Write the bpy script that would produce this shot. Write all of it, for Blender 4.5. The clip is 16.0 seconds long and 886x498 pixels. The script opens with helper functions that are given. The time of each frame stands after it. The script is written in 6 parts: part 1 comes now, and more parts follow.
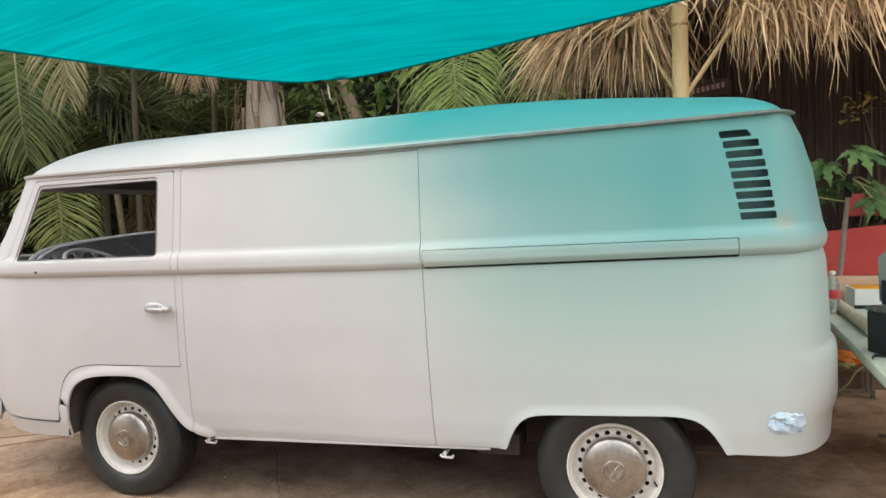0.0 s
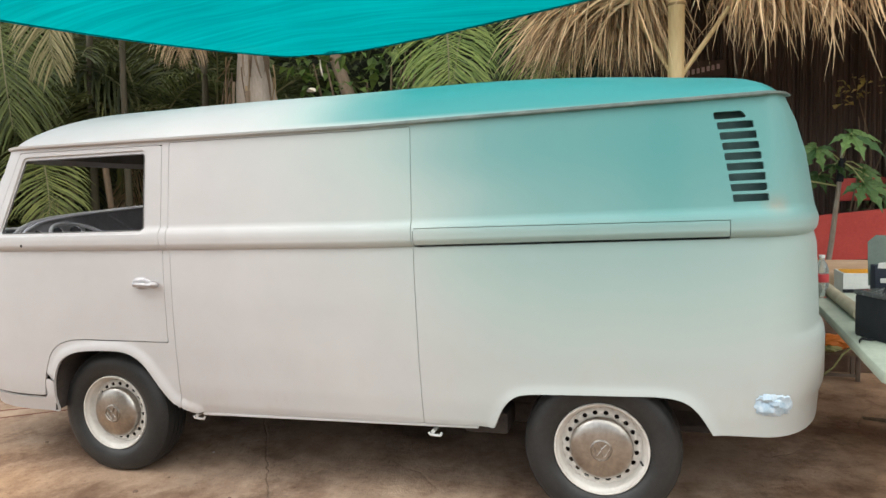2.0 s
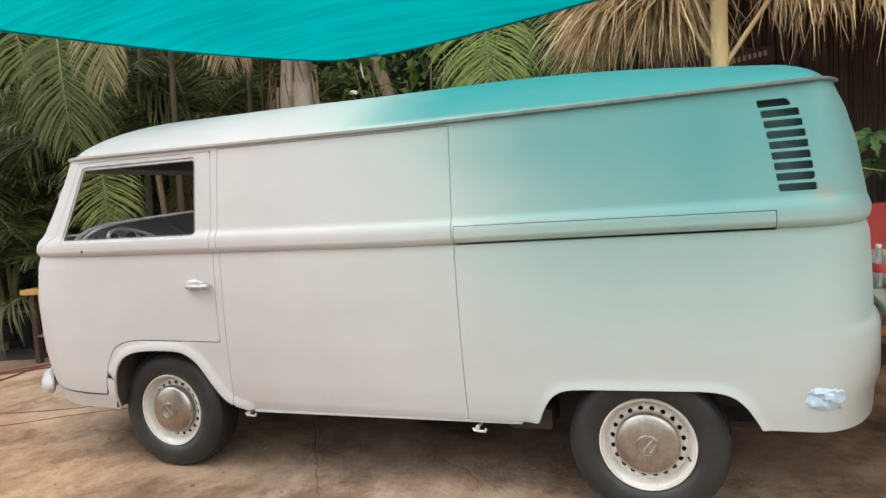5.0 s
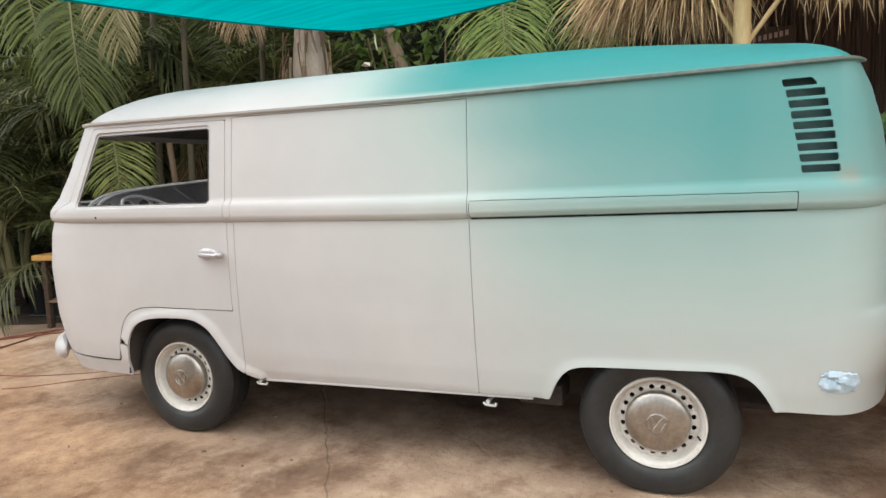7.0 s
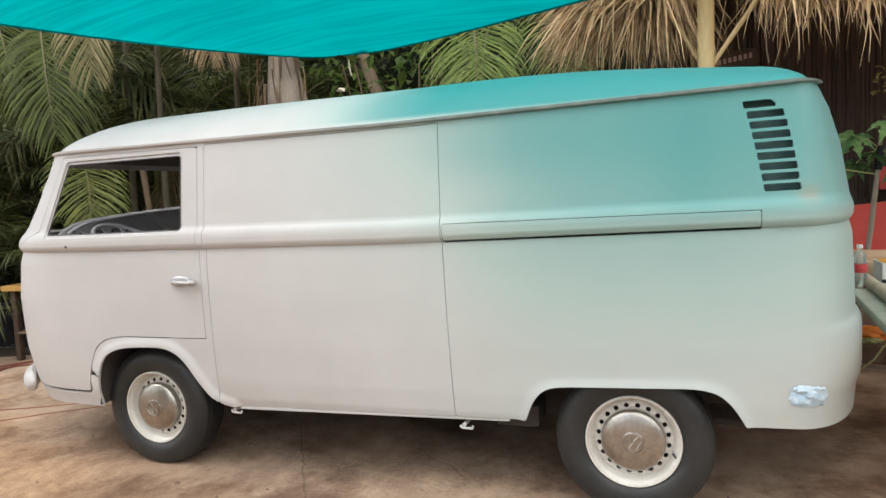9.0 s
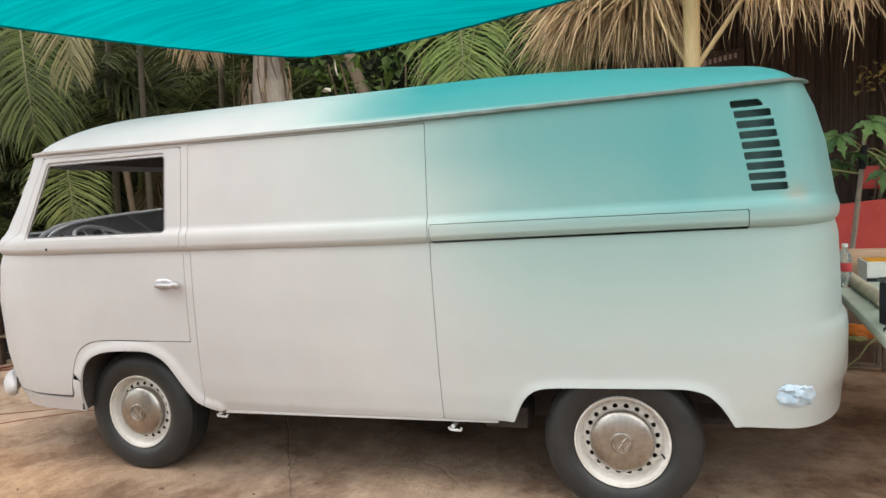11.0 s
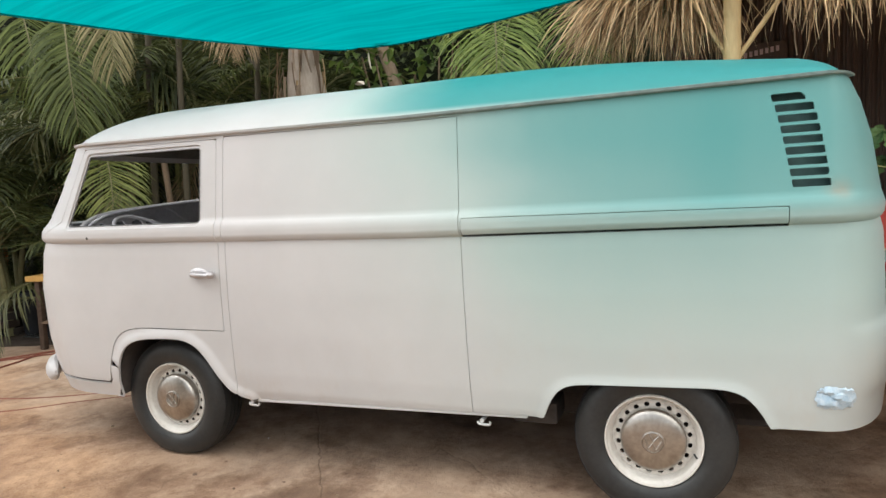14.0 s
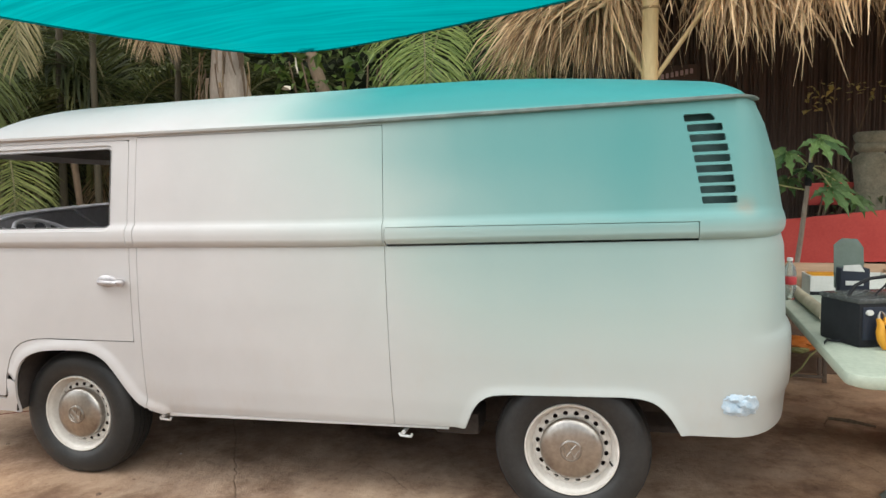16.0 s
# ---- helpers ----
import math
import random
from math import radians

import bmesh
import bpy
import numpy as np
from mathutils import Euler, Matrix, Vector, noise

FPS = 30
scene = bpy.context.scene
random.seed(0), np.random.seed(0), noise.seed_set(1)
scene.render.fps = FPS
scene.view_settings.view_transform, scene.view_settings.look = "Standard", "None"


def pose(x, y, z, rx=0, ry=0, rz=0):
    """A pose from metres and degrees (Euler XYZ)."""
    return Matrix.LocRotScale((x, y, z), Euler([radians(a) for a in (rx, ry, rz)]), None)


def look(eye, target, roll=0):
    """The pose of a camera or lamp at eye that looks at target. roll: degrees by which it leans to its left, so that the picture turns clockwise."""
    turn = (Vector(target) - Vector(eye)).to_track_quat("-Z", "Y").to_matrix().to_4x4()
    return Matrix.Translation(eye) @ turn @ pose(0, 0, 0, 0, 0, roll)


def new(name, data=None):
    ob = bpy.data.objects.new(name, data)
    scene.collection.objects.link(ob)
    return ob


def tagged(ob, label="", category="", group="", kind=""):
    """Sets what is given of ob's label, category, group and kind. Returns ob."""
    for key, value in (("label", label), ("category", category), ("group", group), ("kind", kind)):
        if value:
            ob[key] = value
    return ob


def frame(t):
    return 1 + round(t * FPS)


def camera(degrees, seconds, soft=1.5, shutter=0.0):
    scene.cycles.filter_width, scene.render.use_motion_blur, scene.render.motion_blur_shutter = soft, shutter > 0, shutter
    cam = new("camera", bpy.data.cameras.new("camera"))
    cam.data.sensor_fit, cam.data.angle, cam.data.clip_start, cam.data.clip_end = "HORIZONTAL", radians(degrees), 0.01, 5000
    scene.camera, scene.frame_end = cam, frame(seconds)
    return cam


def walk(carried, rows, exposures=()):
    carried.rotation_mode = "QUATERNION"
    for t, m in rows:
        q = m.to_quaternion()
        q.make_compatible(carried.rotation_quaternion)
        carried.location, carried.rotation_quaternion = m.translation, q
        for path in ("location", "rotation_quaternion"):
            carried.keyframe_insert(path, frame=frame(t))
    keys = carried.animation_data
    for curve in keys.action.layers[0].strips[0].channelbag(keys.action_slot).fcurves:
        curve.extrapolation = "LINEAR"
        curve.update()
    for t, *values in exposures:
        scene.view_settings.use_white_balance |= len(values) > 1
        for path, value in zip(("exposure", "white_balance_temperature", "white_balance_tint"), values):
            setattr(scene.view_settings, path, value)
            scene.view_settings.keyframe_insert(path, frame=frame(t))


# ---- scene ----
cam = camera(68.3, 16.0)
PATH = [
    (0, (2.508, -2.577, 1.359), (1.943, -0.661, 1.263), -2.6),
    (0.5, (2.502, -2.587, 1.348), (1.848, -0.701, 1.223), -1.9),
    (1, (2.498, -2.59, 1.351), (1.803, -0.718, 1.235), -1.7),
    (1.5, (2.505, -2.573, 1.354), (1.885, -0.676, 1.219), -1.9),
    (2, (2.507, -2.559, 1.353), (1.965, -0.641, 1.194), -1.8),
    (2.5, (2.535, -2.554, 1.353), (2.088, -0.61, 1.204), -2.4),
    (3, (2.542, -2.559, 1.357), (2.069, -0.622, 1.203), -2.8),
    (3.5, (2.542, -2.553, 1.354), (2.006, -0.635, 1.172), -3.0),
    (5.8, (2.506, -2.609, 1.349), (1.69, -0.791, 1.184), -1.4),
    (6, (2.486, -2.616, 1.346), (1.62, -0.825, 1.137), -0.6),
    (6.3, (2.488, -2.617, 1.339), (1.582, -0.848, 1.114), 0.8),
    (6.5, (2.482, -2.61, 1.338), (1.621, -0.818, 1.122), -0.1),
    (7, (2.495, -2.582, 1.342), (1.803, -0.72, 1.113), -2.0),
    (7.5, (2.512, -2.581, 1.347), (1.873, -0.694, 1.171), -2.9),
    (8, (2.521, -2.586, 1.344), (1.892, -0.695, 1.178), -3.0),
    (8.5, (2.524, -2.587, 1.345), (1.889, -0.698, 1.181), -2.8),
    (11, (2.516, -2.565, 1.345), (1.92, -0.663, 1.181), -3.0),
    (11.5, (2.511, -2.561, 1.347), (1.94, -0.651, 1.185), -2.6),
    (12, (2.508, -2.551, 1.347), (1.966, -0.634, 1.172), -2.2),
    (12.5, (2.508, -2.563, 1.344), (1.914, -0.662, 1.156), -2.4),
    (13, (2.512, -2.567, 1.34), (1.836, -0.694, 1.155), -2.6),
    (13.5, (2.505, -2.565, 1.344), (1.789, -0.706, 1.164), -2.3),
    (14, (2.515, -2.558, 1.343), (1.828, -0.688, 1.165), -2.5),
    (14.5, (2.515, -2.555, 1.345), (1.887, -0.664, 1.172), -2.7),
    (15, (2.521, -2.55, 1.344), (1.943, -0.643, 1.175), -3.0),
    (15.5, (2.522, -2.541, 1.347), (1.991, -0.62, 1.182), -2.6),
    (16, (2.528, -2.538, 1.344), (2.051, -0.602, 1.187), -1.2),
]
walk(cam, [(t, look(eye, target, roll)) for t, eye, target, roll in PATH], ((0, 0.58, 6400, 7), (16, 0.58, 6400, 7)))

# ---- light ----
world = bpy.data.worlds.new("sky")
scene.world = world
world.use_nodes = True
wn = world.node_tree
sky = wn.nodes.new("ShaderNodeTexSky")
sky.sky_type, sky.sun_disc = "NISHITA", False
SUN_UP, SUN_ROUND = radians(50), radians(232)
sky.sun_elevation, sky.sun_rotation = SUN_UP, SUN_ROUND
sky.air_density, sky.dust_density = 1.0, 3.0
wn.nodes["Background"].inputs["Strength"].default_value = 0.15
haze = wn.nodes.new("ShaderNodeHueSaturation")
haze.inputs["Saturation"].default_value = 0.28
wn.links.new(sky.outputs[0], haze.inputs["Color"])
wn.links.new(haze.outputs[0], wn.nodes["Background"].inputs["Color"])
sun = new("sun", bpy.data.lights.new("sun", "SUN"))
sun.data.energy, sun.data.angle, sun.data.color = 1.65, radians(75), (1.0, 0.93, 0.84)
sun.matrix_world = look((-4 * math.sin(SUN_ROUND), 4 * math.cos(SUN_ROUND), 4 * math.tan(SUN_UP)), (0, 0, 0))


# ---- materials ----
def material(name, rough=0.6, metal=0.0, spec=0.5):
    m = bpy.data.materials.new(name)
    m.use_nodes = True
    b = m.node_tree.nodes["Principled BSDF"]
    b.inputs["Roughness"].default_value, b.inputs["Metallic"].default_value = rough, metal
    b.inputs["Specular IOR Level"].default_value = spec
    return m, m.node_tree, b


def ramp(tree, source, stops):
    r = tree.nodes.new("ShaderNodeValToRGB")
    e = r.color_ramp.elements
    while len(e) < len(stops):
        e.new(0.5)
    for el, (p, c) in zip(e, stops):
        el.position, el.color = p, (*c, 1)
    tree.links.new(source, r.inputs[0])
    return r.outputs[0]


def noise_node(tree, scale, detail=4.0, rough=0.55, stretch=None, where="Object"):
    tc = tree.nodes.new("ShaderNodeTexCoord")
    n = tree.nodes.new("ShaderNodeTexNoise")
    n.inputs["Scale"].default_value, n.inputs["Detail"].default_value, n.inputs["Roughness"].default_value = scale, detail, rough
    src = tc.outputs[where]
    if stretch:
        mp = tree.nodes.new("ShaderNodeMapping")
        mp.inputs["Scale"].default_value = stretch
        tree.links.new(src, mp.inputs[0])
        src = mp.outputs[0]
    tree.links.new(src, n.inputs["Vector"])
    return n.outputs["Fac"]


def mixed(tree, fac, a, b, how="MIX"):
    m = tree.nodes.new("ShaderNodeMix")
    m.data_type, m.blend_type = "RGBA", how
    for sock, v in ((m.inputs[0], fac), (m.inputs[6], a), (m.inputs[7], b)):
        if isinstance(v, (int, float)):
            sock.default_value = v
        elif isinstance(v, tuple):
            sock.default_value = (*v, 1)
        else:
            tree.links.new(v, sock)
    return m.outputs[2]


def maths(tree, op, a, b=0.0, clamp=False):
    m = tree.nodes.new("ShaderNodeMath")
    m.operation, m.use_clamp = op, clamp
    for sock, v in zip(m.inputs, (a, b)):
        if isinstance(v, (int, float)):
            sock.default_value = v
        else:
            tree.links.new(v, sock)
    return m.outputs[0]


def bump(tree, bsdf, height, strength=0.3, dist=0.01):
    b = tree.nodes.new("ShaderNodeBump")
    b.inputs["Strength"].default_value, b.inputs["Distance"].default_value = strength, dist
    tree.links.new(height, b.inputs["Height"])
    tree.links.new(b.outputs[0], bsdf.inputs["Normal"])


def surface(name, dark, light, rough=0.7, scale=8.0, fine=80.0, metal=0.0, relief=0.2, dist=0.004, stretch=None, vary=0.0, spec=0.4):
    """A plain surface with blotches at one scale, grain at another, and fine relief."""
    m, t, b = material(name, rough, metal, spec)
    big, small = noise_node(t, scale, 4, 0.6, stretch), noise_node(t, fine, 3, 0.6, stretch)
    both = maths(t, "ADD", maths(t, "MULTIPLY", big, 0.65), maths(t, "MULTIPLY", small, 0.35))
    col = ramp(t, both, [(0.3, dark), (0.7, light)])
    if vary:
        info = t.nodes.new("ShaderNodeObjectInfo")
        hsv = t.nodes.new("ShaderNodeHueSaturation")
        t.links.new(maths(t, "ADD", 1 - vary / 2, maths(t, "MULTIPLY", info.outputs["Random"], vary)), hsv.inputs["Value"])
        t.links.new(col, hsv.inputs["Color"])
        col = hsv.outputs[0]
    t.links.new(col, b.inputs["Base Color"])
    t.links.new(maths(t, "ADD", rough - 0.1, maths(t, "MULTIPLY", small, 0.2)), b.inputs["Roughness"])
    bump(t, b, both, relief, dist)
    return m


def van_paint():
    """White primer with teal sprayed over the tail, fading out towards the nose and the sill."""
    m, t, b = material("van_paint", 0.5, 0.0, 0.36)
    geo = t.nodes.new("ShaderNodeNewGeometry")
    xyz = t.nodes.new("ShaderNodeSeparateXYZ")
    t.links.new(geo.outputs["Position"], xyz.inputs[0])
    x, z = xyz.outputs["X"], xyz.outputs["Z"]
    cloud = maths(t, "SUBTRACT", noise_node(t, 1.6, 3, 0.5), 0.5)
    passes = maths(t, "SUBTRACT", noise_node(t, 1.0, 2, 0.5, (3.2, 3.2, 0.30)), 0.5)
    xw = maths(t, "ADD", x, maths(t, "MULTIPLY", cloud, 0.30))

    def step(source, lo, hi):
        r = t.nodes.new("ShaderNodeMapRange")
        r.interpolation_type = "SMOOTHSTEP"
        r.inputs["From Min"].default_value, r.inputs["From Max"].default_value = lo, hi
        t.links.new(source, r.inputs[0])
        return r.outputs[0]

    def between(fac, low, high):
        return maths(t, "ADD", maths(t, "MULTIPLY", maths(t, "SUBTRACT", 1.0, fac), low), maths(t, "MULTIPLY", fac, high))

    # how dense the mist lies along the van: under the gutter, over the belt, below the rail
    along = t.nodes.new("ShaderNodeMapRange")
    along.inputs["From Min"].default_value, along.inputs["From Max"].default_value = 0.6, 3.4
    t.links.new(xw, along.inputs[0])
    dense = t.nodes.new("ShaderNodeSeparateColor")
    t.links.new(ramp(t, along.outputs[0], [(0.0, (0, 0, 0))] + [((q - 0.6) / 2.8, c) for q, c in SPRAY]), dense.inputs[0])
    under, belt, low = dense.outputs[0], dense.outputs[1], dense.outputs[2]
    lift = maths(t, "ADD", z, maths(t, "MULTIPLY", cloud, 0.16))
    fade = maths(t, "ADD", 0.32, maths(t, "MULTIPLY", step(lift, 0.50, 1.25), 0.68))
    flank = between(step(z, 1.19, 1.27), maths(t, "MULTIPLY", low, fade), belt)
    flank = between(step(lift, 1.24, 1.56), flank, under)
    flank = maths(t, "MULTIPLY", flank, maths(t, "ADD", 1.0, maths(t, "MULTIPLY", passes, 0.12)))
    # a full coat on the roof
    roof = maths(t, "MULTIPLY", step(xw, 0.74, 1.66), step(z, 1.655, 1.70))
    spray = maths(t, "MAXIMUM", flank, maths(t, "MULTIPLY", roof, 0.97), True)
    primer = ramp(t, noise_node(t, 2.5, 5, 0.6), [(0.3, PRIMER_DARK), (0.7, PRIMER)])
    # a thin mist looks paler and greener than the full coat
    misty = mixed(t, maths(t, "MULTIPLY", spray, 1 / 0.35, True), primer, MINT)
    col = mixed(t, maths(t, "MULTIPLY", maths(t, "SUBTRACT", spray, 0.35), 1 / 0.65, True), misty, TEAL)
    d = t.nodes.new("ShaderNodeVectorMath")
    d.operation = "DISTANCE"
    t.links.new(geo.outputs["Position"], d.inputs[0])
    d.inputs[1].default_value = (3.02, 0.04, 1.285)
    rust = maths(t, "MULTIPLY", maths(t, "SUBTRACT", 1.0, step(d.outputs["Value"], 0.0, 0.07)), noise_node(t, 25, 4))
    col = mixed(t, maths(t, "MULTIPLY", rust, 0.8), col, (0.36, 0.22, 0.13))
    dust = maths(t, "MULTIPLY", step(noise_node(t, 3.5, 6, 0.7, (1.0, 1.0, 0.45)), 0.5, 0.8), maths(t, "SUBTRACT", 1.0, step(z, 0.38, 0.95)))
    col = mixed(t, maths(t, "MULTIPLY", dust, 0.35), col, (0.42, 0.34, 0.27))
    t.links.new(col, b.inputs["Base Color"])
    t.links.new(maths(t, "ADD", 0.30, maths(t, "MULTIPLY", noise_node(t, 6, 4), 0.24)), b.inputs["Roughness"])
    bump(t, b, noise_node(t, 420, 2), 0.06, 0.001)
    return m


PRIMER, PRIMER_DARK, MINT, TEAL = (0.530, 0.520, 0.523), (0.480, 0.472, 0.474), (0.370, 0.463, 0.446), (0.024, 0.246, 0.247)
SPRAY = [(1.00, (0.10, 0.07, 0.05)), (1.42, (0.28, 0.20, 0.15)), (1.68, (0.55, 0.36, 0.28)), (1.96, (0.80, 0.62, 0.47)), (2.30, (0.86, 0.75, 0.57)), (2.70, (0.87, 0.80, 0.56)), (3.00, (0.84, 0.77, 0.50)), (3.20, (0.75, 0.68, 0.44))]
PAINT = van_paint()
RUBBER = surface("tyre_rubber", (0.012, 0.013, 0.014), (0.034, 0.035, 0.035), 0.44, 5, 70, relief=0.3)
RIM_WHITE = surface("rim_paint", (0.50, 0.48, 0.44), (0.71, 0.69, 0.65), 0.45, 9, 60)
CHROME = surface("hubcap_chrome", (0.30, 0.285, 0.26), (0.50, 0.475, 0.445), 0.34, 16, 60, 1.0, 0.22)
DARK_METAL = surface("underbody_black", (0.03, 0.026, 0.024), (0.075, 0.062, 0.055), 0.85, 5, 40)
INNER_GREY = surface("cab_grey_primer", (0.58, 0.57, 0.60), (0.78, 0.77, 0.80), 0.6, 5, 40)
SHADOW_GREY = surface("gutter_shadow", (0.05, 0.055, 0.055), (0.12, 0.125, 0.125), 0.7, 20, 90)
LINING = surface("headliner_grey", (0.13, 0.125, 0.11), (0.24, 0.225, 0.20), 0.8, 5, 40)
INNER_DARK = surface("cab_dark_steel", (0.035, 0.035, 0.037), (0.08, 0.08, 0.085), 0.7, 5, 40)


# ---- mesh helpers ----
def finish(bm, name, mat, smooth=40.0):
    me = bpy.data.meshes.new(name)
    bm.to_mesh(me)
    bm.free()
    me.materials.append(mat)
    if smooth:
        me.shade_smooth()
        me.set_sharp_from_angle(angle=radians(smooth))
    return me


def part(name, bm, mat, parent=None, label="", smooth=40.0, place=None):
    ob = new(name, finish(bm, name, mat, smooth))
    if place is not None:
        ob.matrix_basis = place
    if parent:
        ob.parent = parent
    return tagged(ob, label)


def from_lists(verts, faces):
    me = bpy.data.meshes.new("tmp")
    me.from_pydata([tuple(map(float, v)) for v in verts], [], faces)
    bm = bmesh.new()
    bm.from_mesh(me)
    bpy.data.meshes.remove(me)
    return bm


def box(bm, lo, hi, bevel=0.0, turn=None):
    lo, hi = Vector(lo), Vector(hi)
    m = Matrix.Translation((lo + hi) / 2) @ Matrix.Diagonal((*(hi - lo), 1))
    if turn is not None:
        m = turn @ m
    geom = bmesh.ops.create_cube(bm, size=1, matrix=m)
    if bevel:
        edges = {e for v in geom["verts"] for e in v.link_edges}
        bmesh.ops.bevel(bm, geom=list(edges), offset=bevel, segments=2, affect="EDGES", profile=0.6)
    return bm


def boxed(lo, hi, bevel=0.0, turn=None):
    return box(bmesh.new(), lo, hi, bevel, turn)


def tube(points, radii, sides=10, bm=None, closed=False):
    """A round bar along points; one radius, or one for each point."""
    bm = bm or bmesh.new()
    pts = [Vector(p) for p in points]
    radii = [radii] * len(pts) if isinstance(radii, (int, float)) else radii
    rings, up = [], None
    for i, p in enumerate(pts):
        a, b = pts[i - 1] if (i or closed) else p, pts[(i + 1) % len(pts)] if (i + 1 < len(pts) or closed) else p
        d = (b - a).normalized()
        if up is None:
            up = d.orthogonal().normalized()
        up = (up - d * up.dot(d)).normalized()
        side = d.cross(up)
        rings.append([bm.verts.new(p + (up * math.cos(k * 2 * math.pi / sides) + side * math.sin(k * 2 * math.pi / sides)) * radii[i]) for k in range(sides)])
    for i in range(len(rings) - (0 if closed else 1)):
        r, s = rings[i], rings[(i + 1) % len(rings)]
        for k in range(sides):
            bm.faces.new((r[k], r[(k + 1) % sides], s[(k + 1) % sides], s[k]))
    if not closed:
        bm.faces.new(rings[0][::-1]), bm.faces.new(rings[-1])
    bmesh.ops.recalc_face_normals(bm, faces=bm.faces)
    return bm


def lathe(profile, steps=64):
    """Turns (radius, along) about the y axis."""
    bm = bmesh.new()
    rings = []
    for r, a in profile:
        if r < 1e-6:
            rings.append([bm.verts.new((0, a, 0))])
        else:
            rings.append([bm.verts.new((r * math.cos(k * 2 * math.pi / steps), a, r * math.sin(k * 2 * math.pi / steps))) for k in range(steps)])
    for r, s in zip(rings, rings[1:]):
        for k in range(steps):
            j = (k + 1) % steps
            if len(r) == 1:
                bm.faces.new((r[0], s[k], s[j]))
            elif len(s) == 1:
                bm.faces.new((r[k], s[0], r[j]))
            else:
                bm.faces.new((r[k], s[k], s[j], r[j]))
    bmesh.ops.recalc_face_normals(bm, faces=bm.faces)
    return bm


def lathe_up(profile, steps=28):
    bm = lathe(profile, steps)
    bmesh.ops.transform(bm, matrix=Matrix.Rotation(radians(90), 4, "X"), verts=bm.verts)
    bmesh.ops.recalc_face_normals(bm, faces=bm.faces)
    return bm


def poly_distance(poly, x, z):
    """Signed distance to a polygon, positive inside."""
    p = np.array(poly, float)
    x, z = np.asarray(x, float), np.asarray(z, float)
    best, inside = np.full(x.shape, 1e9), np.zeros(x.shape, bool)
    for (ax, az), (bx, bz) in zip(p, np.roll(p, -1, 0)):
        ex, ez = bx - ax, bz - az
        t = np.clip(((x - ax) * ex + (z - az) * ez) / (ex * ex + ez * ez), 0, 1)
        best = np.minimum(best, (x - ax - t * ex) ** 2 + (z - az - t * ez) ** 2)
        cross = ((az > z) != (bz > z)) & (x < ex * (z - az) / (ez if ez else 1e-9) + ax)
        inside ^= cross
    return np.sqrt(best) * np.where(inside, 1, -1)


def rounded(poly, r):
    """Distance to a polygon whose corners are rounded by r: poly is given already shrunk by r."""
    return lambda x, z: poly_distance(poly, x, z) + r


# ---- the van's skin ----
YC = 0.86
SIDE = [(0.27, 0.075), (0.33, 0.062), (0.37, 0.05), (0.41, 0.036), (0.5, 0.024), (0.7, 0.012), (0.9, 0.008), (1.08, 0.011), (1.146, 0.015),
        (1.150, 0.006), (1.158, -0.004), (1.175, -0.011), (1.205, -0.012), (1.228, -0.007), (1.244, 0.004), (1.252, 0.011), (1.32, 0.019), (1.46, 0.035), (1.6, 0.052), (1.68, 0.062)]
NOSE = [(0.27, -1.08), (0.36, -1.12), (0.6, -1.19), (0.88, -1.205), (1.08, -1.17), (1.148, -1.135), (1.16, -1.145), (1.2, -1.135), (1.24, -1.10), (1.3, -1.04), (1.42, -0.935), (1.55, -0.83), (1.68, -0.74)]
TAIL = [(0.27, 3.298), (0.42, 3.304), (0.50, 3.310), (0.535, 3.314), (0.565, 3.331), (0.6, 3.335), (0.74, 3.335), (0.775, 3.33), (0.80, 3.307), (0.97, 3.30), (1.1, 3.293), (1.148, 3.278), (1.16, 3.292), (1.2, 3.297), (1.24, 3.283), (1.3, 3.272), (1.45, 3.245), (1.58, 3.20), (1.68, 3.14)]
X_NOSE, X_TAIL, P_NOSE, P_TAIL = -0.30, 2.99, 2.7, 2.1


def curve_at(table):
    zs, vs = zip(*table)
    return lambda z: np.interp(z, zs, vs)


side_in, nose_x, tail_x = curve_at(SIDE), curve_at(NOSE), curve_at(TAIL)

ARCH_F = [(-0.315, 0.10), (-0.298, 0.32), (-0.281, 0.46), (-0.256, 0.545), (-0.213, 0.605), (-0.148, 0.638), (-0.06, 0.655), (0.10, 0.66), (0.17, 0.656), (0.225, 0.637),
          (0.27, 0.605), (0.31, 0.555), (0.385, 0.445), (0.425, 0.405), (0.47, 0.38), (0.53, 0.365), (0.6, 0.1)]


def eased(pts, rounds=2):
    """Cuts the corners of an open line; its ends stay."""
    for _ in range(rounds):
        out = [pts[0]]
        for (ax, az), (bx, bz) in zip(pts, pts[1:]):
            out += [(0.75 * ax + 0.25 * bx, 0.75 * az + 0.25 * bz), (0.25 * ax + 0.75 * bx, 0.25 * az + 0.75 * bz)]
        pts = out + [pts[-1]]
    return pts


